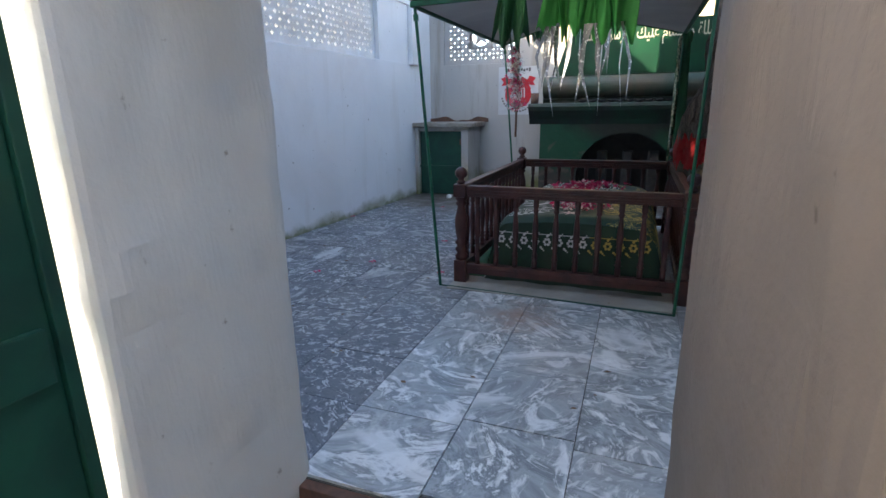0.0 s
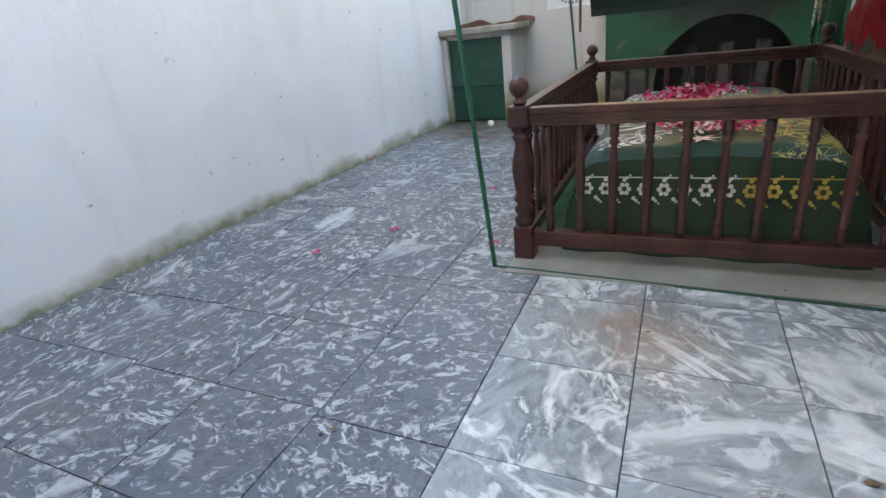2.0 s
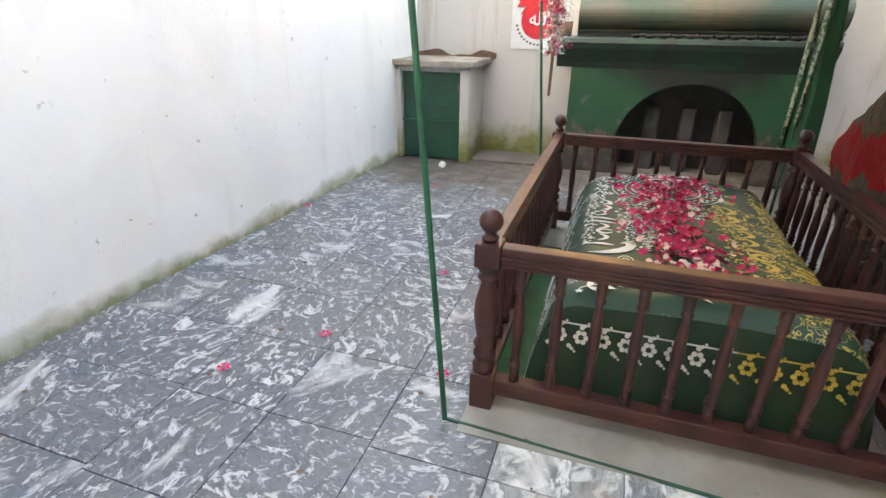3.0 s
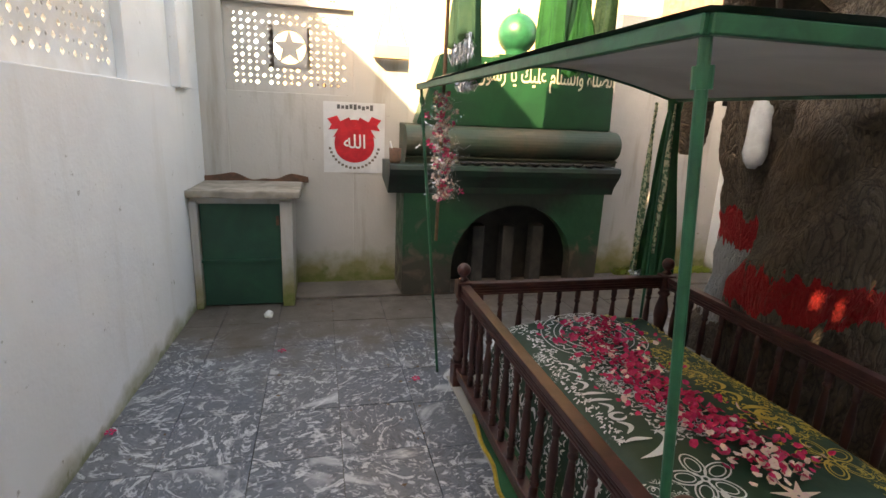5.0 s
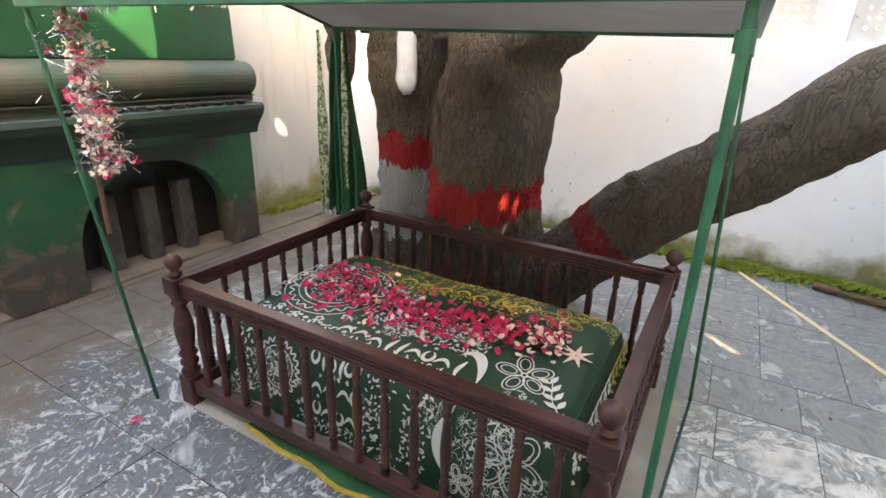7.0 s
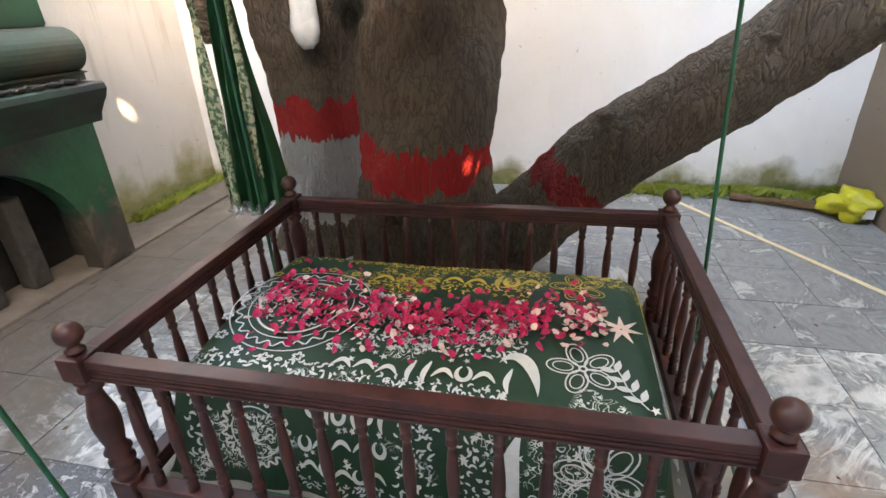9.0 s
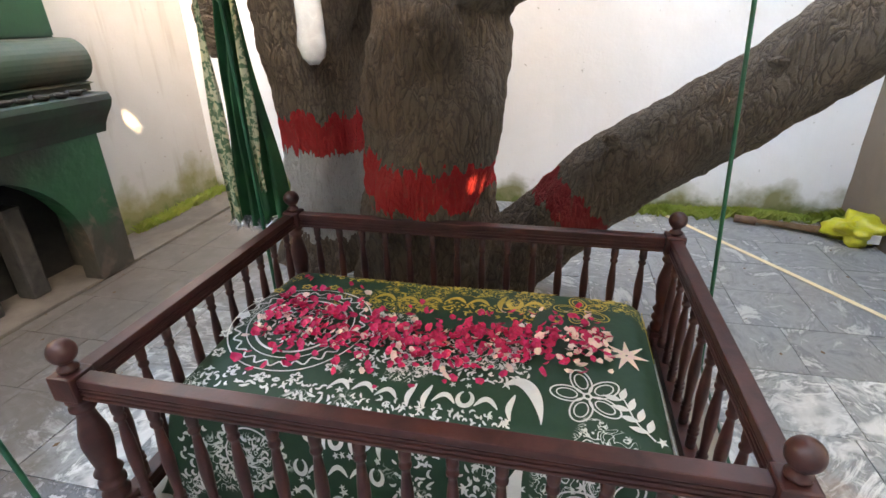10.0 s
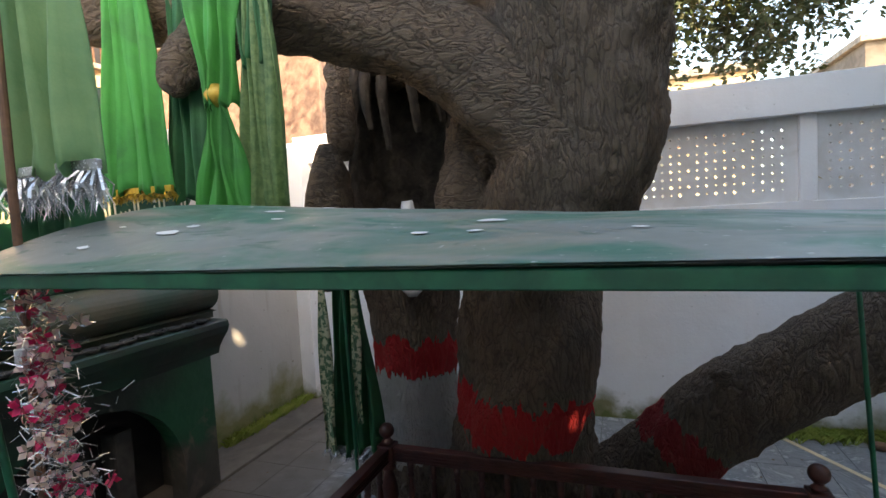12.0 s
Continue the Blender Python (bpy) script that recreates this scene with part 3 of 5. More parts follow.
tagged(south, "thick cream plaster wall with chipped worn corner", "wall", kind="structure")
# carried up out of view to 4.8 to shade the court
south_b = part("wall_south_b", boxes(((1.265, -2.95, -0.3), (4.1, -1.86, 4.8)), bevel=0.02), M_TAN_SHADED)
tagged(south_b, "thick tan plaster wall with flaking whitewash, darkened for shade", "wall", kind="structure")
# upper part up to 6.7 is added, unseen, to stop the sun
lintel = tagged(part("wall_lintel", boxes(((0.14, -2.64, 1.78), (1.28, -2.0, 6.7)), bevel=0.01), M_JAMB), "cream plaster lintel over the low doorway, extended up to block sun", "lintel", kind="structure")
for ob in (south, south_b):
    d = ob.modifiers.new("edge", "SUBSURF")
    d.subdivision_type, d.levels, d.render_levels = "SIMPLE", 5, 5
    tex = bpy.data.textures.new("plaster_relief", "CLOUDS")
    tex.noise_scale = 0.22
    dm = ob.modifiers.new("relief", "DISPLACE")
    dm.texture, dm.strength, dm.mid_level, dm.texture_coords = tex, 0.03, 0.5, "GLOBAL"
# unseen, added: tall part shades the doorway, low part lets sun reach the door strip
lane = tagged(part("wall_lane", boxes(((-2.05, -5.4, -0.3), (3.6, -5.2, 4.5)), ((-2.6, -5.4, -0.3), (-2.05, -5.2, 1.0)), ((-2.6, -5.2, -0.3), (-2.4, -2.66, 1.0)), ((3.4, -5.2, -0.3), (3.6, -2.95, 2.4))), M_JAMB), "plain unseen plaster wall added outside the doorway to block sun", "wall", kind="structure")

# green door leaf, opened outwards
door = thing("door_1", "dark green plank door standing open outwards", "door", kind="structure", at=(0.10, -2.70, -0.15))
part("leaf", boxes(((-0.035, -0.95, 0.0), (0.0, -0.03, 1.85)), bevel=0.006), M_DOORGREEN, door)
for k in range(3):
    part("ledge", boxes(((0.001, -0.93, 0.2 + 0.65 * k), (0.022, -0.05, 0.31 + 0.65 * k)), bevel=0.005), M_DOORGREEN, door)
part("edge_strip", boxes(((-0.04, -0.029, 0.0), (0.012, -0.002, 1.85)), bevel=0.004), M_DOORGREEN, door, "dark worn hinge edge")

# ---- niche cupboard in the north-west corner ----
niche = thing("wall_cupboard", "low plastered cupboard with green door under a stone slab", "cupboard", at=(-1.88, 3.52, 0))
part("jamb", boxes(((0.70, 0.0, 0.0), (0.80, 0.595, 0.93)), bevel=0.012), M_WALL_BACK_SHADED, niche)
part("jamb", boxes(((0.0, 0.0, 0.0), (0.06, 0.595, 0.93)), bevel=0.012), M_WALL_BACK_SHADED, niche)
cd = part("door", boxes(((0.065, 0.06, 0.015), (0.695, 0.09, 0.90)), bevel=0.004), M_NICHE, niche, "dark green sheet door")
part("crossbar", boxes(((0.03, 0.035, 0.40), (0.70, 0.058, 0.425)), bevel=0.004), M_NICHE, cd)
part("bolt", boxes(((0.665, 0.03, 0.72), (0.69, 0.056, 0.80)), bevel=0.004), M_ROD, cd)
part("head", boxes(((0.0, 0.03, 0.905), (0.80, 0.595, 0.955)), bevel=0.006), M_WALL_BACK_SHADED, niche)
bm = boxes(((-0.06, -0.05, 0.957), (0.87, 0.595, 1.02)), bevel=0.012)
bmesh.ops.subdivide_edges(bm, edges=bm.edges[:], cuts=3, use_grid_fill=True)
for v in bm.verts:
    v.co += Vector(noise.noise_vector(v.co * 9)) * 0.014
    v.co.z = max(v.co.z, 0.957)
part("slab", bm, M_STONE, niche, "rough broken stone slab")

bm = bmesh.new()
for k in range(40):
    a = 0.9 * k / 39
    hgt = 0.05 + 0.045 * noise.noise(Vector((a * 6, 2, 0))) + 0.02 * math.sin(a * 9)
    box(bm, (a, 0.575, 1.015), (a + 0.0245, 0.597, 1.015 + max(0.015, hgt)))
part("broken_render", bm, M_CLAY, niche, "crumbling brown render above the slab")

# ---- green shrine at the north wall ----
shrine = thing("shrine", "green painted shrine with arched lamp recess and soot", "shrine", at=(0, 0, 0.022))


def shrine_paint():
    n = Nodes("shrine_green", 0.4)
    c = n.mix(n.noise(7, detail=6), (0.005, 0.048, 0.023), (0.008, 0.075, 0.035))
    fade = n.math("SUBTRACT", n.noise(3.2, detail=8), n.math("MULTIPLY", n.axis(2), 0.85))
    c = n.mix(n.ramp(fade, (0.06, 0.0), (0.26, 0.95)), c, (0.05, 0.044, 0.036))
    # smoke from the lamps above the arch
    dx = n.math("ABSOLUTE", n.math("SUBTRACT", n.axis(0), 0.95))
    dz = n.math("ABSOLUTE", n.math("SUBTRACT", n.axis(2), 1.0))
    d = n.math("ADD", n.math("ADD", n.math("MULTIPLY", dx, 0.8), n.math("MULTIPLY", dz, 1.2)), n.math("MULTIPLY", n.noise(5, detail=6), 0.5))
    c = n.mix(n.ramp(d, (0.62, 0.97), (1.35, 0.0)), c, (0.010, 0.014, 0.012))
    bare = n.ramp(n.math("ADD", n.noise(6, detail=9, dist=0.8), n.math("MULTIPLY", n.axis(2), -0.22)), (0.45, 0.0), (0.56, 0.85))
    c = n.mix(bare, c, n.mix(n.noise(14), (0.07, 0.05, 0.04), (0.15, 0.115, 0.09)))
    n.color(c)
    n.rough(n.ramp(n.noise(9), (0.3, 0.3), (0.7, 0.6)))
    n.bump(n.noise(18, detail=8), 0.35, 0.012)
    return n.m


M_SHRINE = shrine_paint()
M_LEDGE = plain("sooty_green_ledge", (0.006, 0.045, 0.024), (0.016, 0.018, 0.016), 3, 0.5, 0.35, 25)
M_SHRINE_TOP = plain("shrine_upper_green", (0.006, 0.06, 0.026), (0.006, 0.04, 0.02), 4, 0.35, 0.2, 30)
M_ROLL = plain("dusty_green_roll", (0.018, 0.05, 0.032), (0.07, 0.062, 0.042), 3, 0.6, 0.3, 30)
arch = [(0.36 + 0.0, 0.0)] + [(0.98 - 0.62 * math.cos(math.pi * k / 22), 0.26 + 0.60 * math.sin(math.pi * k / 22)) for k in range(23)] + [(1.60, 0.0)]
bm = bmesh.new()
prism(bm, [(-0.115, 0.0), (-0.115, 1.08), (1.90, 1.08), (1.90, 0.0)] + arch[::-1], 3.66, 3.80)
part("front", bm, M_SHRINE, shrine, "green face, bare and sooty round the arch")
part("body", boxes(((-0.115, 3.80, 0.0), (0.2, 4.118, 1.08)), ((1.76, 3.80, 0.0), (1.90, 4.118, 1.08)), ((0.2, 3.80, 0.90), (1.76, 4.118, 1.08))), M_SHRINE, shrine)
part("recess", boxes(((0.2, 4.07, 0.0), (1.76, 4.112, 0.9))), M_BLACK, shrine, "near-black lamp recess")
for k in range(3):
    part("pier", boxes(((0.62 + 0.32 * k, 3.86, 0.0), (0.75 + 0.32 * k, 4.0, 0.62)), bevel=0.02), M_PIER, shrine, "grey pier standing in the recess")
prof = [(3.655, 0.97), (3.635, 1.03), (3.595, 1.09), (3.555, 1.14), (3.535, 1.19), (3.545, 1.225), (3.56, 1.235), (4.1, 1.235), (4.1, 1.06)]
bm = bmesh.new()
prism(bm, prof, -0.26, 1.98, "yz")
part("mantel", bm, M_LEDGE, shrine, "dark green moulded ledge, black with soot")
prof = [(4.1, 1.236), (3.72, 1.236), (3.72, 1.28), (3.68, 1.29)] + [(3.80 - 0.15 * math.cos(a) * 1.0, 1.43 - 0.13 * math.cos(math.pi / 2 + 0) + 0.14 * math.sin(a)) for a in np.linspace(-1.2, 1.5, 14)] + [(4.1, 1.58)]
bm = bmesh.new()
prism(bm, prof, -0.1, 2.02, "yz")
part("roll_moulding", bm, M_ROLL, shrine, "rounded dusty green moulding", False)
bm = bmesh.new()
prism(bm, [(0.02, 1.575), (2.0, 1.575), (1.98, 2.2), (0.22, 2.2)], 3.86, 4.118)
bmesh.ops.bevel(bm, geom=bm.edges[:], offset=0.012, segments=2, affect="EDGES")
head = part("headstone", bm, M_SHRINE_TOP, shrine, "glossy green lettered headstone")
lettering("inscription", joined("\u0627\u0644\u0635\u0644\u0627\u0629 \u0648\u0627\u0644\u0633\u0644\u0627\u0645 \u0639\u0644\u064A\u0643 \u064A\u0627 \u0631\u0633\u0648\u0644 \u0627\u0644\u0644\u0647"),
          Matrix.Translation((1.18, 3.858, 2.03)) @ Matrix.Rotation(radians(90), 4, "X"), 1.6, 0.24, M_LETTER, head, "cream painted inscription", 0.002)
part("finial_base", boxes(((0.78, 3.88, 2.2), (1.18, 4.1, 2.235)), bevel=0.008), M_SHRINE_TOP, shrine)
bm = bmesh.new()
lathe(bm, [(0.09, 0.0), (0.1, 0.02)] + [(0.185 * math.sin(a), 0.20 - 0.185 * math.cos(a)) for a in np.linspace(0.6, 3.0, 16)] + [(0.02, 0.40), (0.006, 0.43)], 28, (0.98, 3.99, 2.233))
part("dome", bm, M_GREEN, shrine, "round glossy green finial", True)
bm = bmesh.new()
lathe(bm, [(0.13, 0.0), (0.13, 0.64), (0.115, 0.66), (0.05, 0.67)], 24, (1.47, 4.0, 2.2))
part("pipe", bm, M_SHRINE_TOP, shrine, "short green painted drum", True)


def oil_lamp():
    t = thing("oil_lamp", "small black clay oil lamp on the shrine ledge", "lamp", "oil lamps on the ledge", at=(0.42, 3.6, 1.257))
    bm = bmesh.new()
    lathe(bm, [(0.022, 0.0), (0.04, 0.012), (0.048, 0.03), (0.042, 0.032), (0.03, 0.016), (0.004, 0.014)], 14)
    part("bowl", bm, M_BLACK, t, "", True)
    part("spout", rod(bmesh.new(), (0.03, -0.02, 0.024), (0.06, -0.035, 0.034), 0.009, 8), M_BLACK, t)
    return t


lamp = oil_lamp()
for k in range(1, 13):
    copy_thing(lamp, pose(0.42 + 0.113 * k, 3.6 + 0.012 * math.sin(k * 5), 1.257, 0, 0, 40 * math.sin(k * 3)))
mug = thing("clay_mug", "brown clay mug with a paper twist on the ledge", "mug", at=(-0.2, 3.66, 1.257))
bm = bmesh.new()
lathe(bm, [(0.045, 0), (0.05, 0.02), (0.055, 0.13), (0.05, 0.13), (0.045, 0.02), (0.004, 0.018)], 16)
part("cup", bm, M_CLAY, mug, "", True)
part("paper_twist", rod(bmesh.new(), (0.0, 0, 0.02), (-0.05, -0.02, 0.19), 0.008, 6), M_WHITE, mug, "white paper twist")

# ---- poster and shelf on the north wall ----
poster = thing("poster", "pale plastic poster with red emblem and white lettering", "poster", at=(-0.525, 4.117, 1.44))
bm = boxes(((-0.285, -0.004, -0.325), (0.285, 0.0, 0.325)))
part("sheet", bm, M_POSTER, poster)
blob = [(0.185 * math.cos(a) * (1 - 0.12 * math.sin(a)), -0.03 + 0.2 * math.sin(a)) for a in np.linspace(0, 2 * math.pi, 36)[:-1]]
part("emblem", prism(bmesh.new(), blob, -0.0075, -0.005), M_RED, poster, "round red emblem")
for sx in (-1, 1):
    bow = [(0.0, 0.10), (sx * 0.05, 0.19), (sx * 0.13, 0.15), (sx * 0.16, 0.20), (sx * 0.25, 0.17), (sx * 0.21, 0.12), (sx * 0.24, 0.07), (sx * 0.15, 0.08), (sx * 0.2, 0.0), (sx * 0.12, 0.04)]
    part("ribbon", prism(bmesh.new(), bow if sx > 0 else bow[::-1], -0.0115, -0.0085), M_RED, poster, "red ribbon bow")
lettering("lettering", joined("\u0627\u0644\u0644\u0647"), Matrix.Translation((0, -0.0125, -0.03)) @ Matrix.Rotation(radians(90), 4, "X"), 0.2, 0.13, M_WHITE, poster, "white lettering", 0.001)
for k in range(9):
    part("caption_bar", boxes(((-0.16 + 0.038 * k, -0.0065, 0.262 + 0.008 * math.sin(3 * k)), (-0.132 + 0.038 * k, -0.0048, 0.30 + 0.008 * math.sin(5 * k)))), M_INKDARK, poster)
for k in range(17):
    a = math.pi * (1.08 + 0.84 * k / 16)
    part("border_mark", boxes(((0.235 * math.cos(a) - 0.012, -0.0065, 0.24 * math.sin(a) - 0.052), (0.235 * math.cos(a) + 0.012, -0.0048, 0.24 * math.sin(a) - 0.03))), M_CEMENT, poster)
shelf = thing("wall_box", "small woven wooden box hung by strings", "box", at=(-0.2, 4.1, 2.16))
part("tray", boxes(((-0.16, -0.12, 0), (0.16, 0.0, 0.02)), ((-0.16, -0.12, 0.02), (0.16, -0.10, 0.11)), ((-0.16, -0.10, 0.02), (-0.14, 0.0, 0.11)), ((0.14, -0.10, 0.02), (0.16, 0.0, 0.11)), bevel=0.004), M_HOUSE, shelf)
for sx in (-0.14, 0.14):
    part("string", rod(bmesh.new(), (sx, -0.1, 0.1), (0.0, 0.01, 0.6), 0.003, 6), M_ROD, shelf)

# ---- grave: printed cover and turned wooden railing ----
RX, RY = 1.44, 2.0
HB = 0.70


def grave_cover():
    t = thing("grave_cover", "dark green printed cloth spread over a grave", "grave cover", at=(0.0, 0.0, 0.0))
    n_u, n_v = 60, 64
    bm = bmesh.new()
    xs = [(0.14, 0.0), (0.16, 0.16), (0.2, 0.33), (0.24, 0.41), (0.30, 0.452)]
    section = xs + [(0.30 + 0.92 * k / 12, 0.452 + 0.028 * math.sin(math.pi * k / 12)) for k in range(1, 12)] + [(1.48 - x, z) for x, z in xs[::-1]]
    st = spline([(x, z, 0, 0) for x, z in section], n_u)
    rows = []
    for j in range(n_v + 1):
        v = j / n_v
        y = 0.16 + 1.76 * v
        end = min(v, 1 - v) * 1.76
        drop = max(0.0, 1 - end / 0.09) ** 2
        row = []
        for i, s in enumerate(st):
            x, z = float(s[0]), max(0.0, float(s[1]))
            w = noise.noise(Vector((x * 3, y * 3, 4.0))) * 0.014 + 0.010 * math.sin(y * 23 + 3 * x) * (1 - z / 0.5)
            row.append(bm.verts.new((x + (w if z < 0.4 else 0), y, max(0.0, z * (1 - 0.10 * drop) + (w if z > 0.3 else 0)))))
        rows.append(row)
    for a, b in zip(rows, rows[1:]):
        for i in range(n_u - 1):
            bm.faces.new((a[i], a[i + 1], b[i + 1], b[i]))
    bmesh.ops.recalc_face_normals(bm, faces=bm.faces[:])
    part("cloth", bm, M_COVER, t, "dark green satin printed in white and gold", True)
    for name, row_y, lean in (("foot_drop", 0.16, -0.07), ("head_drop", 1.92, 0.07)):
        bm = bmesh.new()
        up = [(float(s[0]), row_y, max(0.0, float(s[1]) * 0.9)) for s in st]
        lines = []
        for k in range(9):
            f = k / 8
            lines.append([bm.verts.new((x + 0.006 * math.sin(40 * x + 4 * f), y + lean * f + 0.012 * f * math.sin(19 * x), z * (1 - f) + 0.002)) for x, y, z in up])
        for a, b in zip(lines, lines[1:]):
            for i in range(n_u - 1):
                if a[i].co.z > 0.004 or a[i + 1].co.z > 0.004:
                    bm.faces.new((a[i], a[i + 1], b[i + 1], b[i]))
        bmesh.ops.recalc_face_normals(bm, faces=bm.faces[:])
        part(name, bm, M_COVER_PLAIN, t, "plain dark green hanging end", True)
    # a band of white and gold scrolls and flowers across the foot
    for k in range(13):
        x = 0.26 + 0.08 * k
        m = M_WHITE if x < 0.86 else M_GOLDINK
        bm = bmesh.new()
        for p in range(6):
            a = math.pi / 3 * p
            lathe(bm, [(0.010, 0), (0.010, 0.003)], 8, (x + 0.019 * math.cos(a), 0.020 * math.sin(a), 0))
        bmesh.ops.rotate(bm, verts=bm.verts[:], cent=(0, 0, 0), matrix=Matrix.Rotation(radians(81), 3, "X"))
        bmesh.ops.translate(bm, verts=bm.verts[:], vec=(0, 0.125, 0.30))
        part("border_flower", bm, m, t)
    for k in range(26):
        x, up = 0.22 + 0.04 * k, k % 2
        bm = bmesh.new()
        for q in range(3):
            w = 0.009 - 0.002 * q
            lathe(bm, [(w, 0), (w, 0.003)], 8, (x + 0.011 * q, (0.040 + 0.010 * q) * (1 if up else -1), 0))
        bmesh.ops.rotate(bm, verts=bm.verts[:], cent=(0, 0, 0), matrix=Matrix.Rotation(radians(81), 3, "X"))
        bmesh.ops.translate(bm, verts=bm.verts[:], vec=(0, 0.124, 0.30))
        part("border_leaf", bm, M_WHITE if x < 0.86 else M_GOLDINK, t)
    part("border_line", boxes(((0.24, 0.129, 0.348), (0.86, 0.133, 0.353))), M_WHITE, t)
    part("border_line", boxes(((0.86, 0.129, 0.348), (1.24, 0.133, 0.353))), M_GOLDINK, t)

    def zt(x, y):
        u = max(0.0, min(1.0, (x - 0.30) / 0.92))
        return 0.463 + 0.028 * math.sin(math.pi * u) + noise.noise(Vector((x * 3, y * 3, 4.0))) * 0.014

    # the printed figures lie along the cloth: s runs over it from the near hem, y along the grave
    arc = [0.0]
    for a, b in zip(st, st[1:]):
        arc.append(arc[-1] + math.hypot(float(b[0] - a[0]), float(b[1] - a[1])))
    white, gold, pink = bmesh.new(), bmesh.new(), bmesh.new()

    def on_cloth(s, y):
        s = max(0.01, min(arc[-1] - 0.01, s))
        k = max(i for i in range(len(arc) - 1) if arc[i] <= s)
        f = (s - arc[k]) / (arc[k + 1] - arc[k])
        a, b = st[k], st[k + 1]
        x, z = float(a[0] + (b[0] - a[0]) * f), float(a[1] + (b[1] - a[1]) * f)
        dx, dz = float(b[0] - a[0]), float(b[1] - a[1])
        l = math.hypot(dx, dz)
        w = noise.noise(Vector((x * 3, y * 3, 4.0))) * 0.014 + 0.010 * math.sin(y * 23 + 3 * x) * (1 - z / 0.5)
        return Vector((x + (w if z < 0.4 else 0) - dz / l * 0.005, y, max(0.002, z + (w if z > 0.3 else 0) + dx / l * 0.005)))

    def ribbon(pts, w, ink=None):
        bm = ink or (gold if pts[len(pts) // 2][0] > 1.08 else white)
        n, prev = len(pts), None
        for i, (p, q) in enumerate(pts):
            a, b = pts[max(0, i - 1)], pts[min(n - 1, i + 1)]
            dx, dy = b[0] - a[0], b[1] - a[1]
            l = math.hypot(dx, dy) or 1
            ww = w(i / (n - 1)) if callable(w) else w
            ox, oy = -dy / l * ww / 2, dx / l * ww / 2
            pair = [bm.verts.new(on_cloth(p + ox, q + oy)), bm.verts.new(on_cloth(p - ox, q - oy))]
            if prev:
                bm.faces.new((prev[0], prev[1], pair[1], pair[0]))
            prev = pair

    def ring(cs, cy, r, w, lobes=0, amp=0.0, squash=1.0, n=48, ink=None):
        ribbon([(cs + (r + amp * math.cos(lobes * a)) * math.cos(a) * squash, cy + (r + amp * math.cos(lobes * a)) * math.sin(a)) for a in np.linspace(0, 2 * math.pi, n)], w, ink)

    def flower(cs, cy, r, petals=5, ink=None):
        for k in range(petals):
            a = 2 * math.pi * k / petals + 0.3
            for f, w in ((1.0, 0.006), (0.62, 0.005)):
                lr = r * 0.46
                ox, oy = math.cos(a), math.sin(a)
                ribbon([(cs + ox * (r * 0.56 + f * lr * math.cos(b)) - oy * f * lr * 0.62 * math.sin(b), cy + oy * (r * 0.56 + f * lr * math.cos(b)) + ox * f * lr * 0.62 * math.sin(b)) for b in np.linspace(0, 6.283, 22)], w, ink)
        ring(cs, cy, r * 0.10, 0.008, n=12, ink=ink)

    def star(cs, cy, r, ink=None):
        for k in range(5):
            a = 2 * math.pi * k / 5 + 0.4
            ribbon([(cs + r * u * math.cos(a), cy + r * u * math.sin(a)) for u in (0.0, 0.5, 1.0)], lambda u: r * (0.75 - 0.7 * u), ink)

    def sprig(cs, cy, length, turn, ink=None):
        c, d = math.cos(turn), math.sin(turn)
        ribbon([(cs + c * length * u, cy + d * length * u + 0.012 * math.sin(5 * u)) for u in np.linspace(0, 1, 10)], 0.005, ink)
        for k in range(4):
            for sg in (-1, 1):
                b = (cs + c * length * (0.15 + 0.23 * k), cy + d * length * (0.15 + 0.23 * k))
                e = turn + sg * 0.8
                ribbon([(b[0] + 0.062 * u * math.cos(e), b[1] + 0.062 * u * math.sin(e)) for u in np.linspace(0, 1, 7)], lambda u: 0.026 * math.sin(math.pi * min(0.98, u + 0.03)), ink)

    pen = random.Random(77)

    def script(s0, s1, y0, y1, row, ink=None):
        """Close rows of small curled strokes."""
        for i in range(max(1, round((s1 - s0) / row))):
            y = y0
            while y < y1 - row * 0.5:
                l, a0, bend = row * pen.uniform(0.5, 1.1), pen.uniform(0, 6.28), pen.uniform(-4, 4)
                p, q, pts = s0 + (i + 0.5) * row, y + row * 0.3, []
                for k in range(7):
                    pts.append((p, q))
                    p += l / 6 * math.cos(a0 + bend * k / 6)
                    q += l / 6 * math.sin(a0 + bend * k / 6)
                ribbon(pts, lambda u, r=row: r * 0.20 * (0.4 + math.sin(math.pi * u)), ink)
                y += row * pen.uniform(0.45, 0.75)

    def letters(cs, y0, y1, size, ink=None):
        """Broad strokes of large writing: bowls, uprights and a sweeping tail."""
        y = y0
        while y < y1:
            k = pen.randrange(3)
            cs += pen.uniform(-0.12, 0.12) * size
            star(cs + pen.choice((-0.55, 0.55)) * size, y + 0.2 * size, 0.12 * size, ink)
            if k == 0:
                ribbon([(cs + 0.30 * size * math.cos(a), y + 0.22 * size + 0.22 * size * math.sin(a)) for a in np.linspace(0.4, 6.0, 22)], lambda u: size * 0.13 * (0.4 + math.sin(math.pi * u)), ink)
            elif k == 1:
                ribbon([(cs - 0.5 * size + size * u, y + 0.10 * size + 0.08 * size * math.sin(4 * u)) for u in np.linspace(0, 1, 12)], lambda u: size * 0.15 * (0.3 + math.sin(math.pi * u)), ink)
            else:
                ribbon([(cs - 0.25 * size + 0.35 * size * math.sin(math.pi * u), y + 0.7 * size * u) for u in np.linspace(0, 1, 16)], lambda u: size * 0.16 * (0.25 + math.sin(math.pi * u)), ink)
                y += 0.28 * size
            y += 0.5 * size

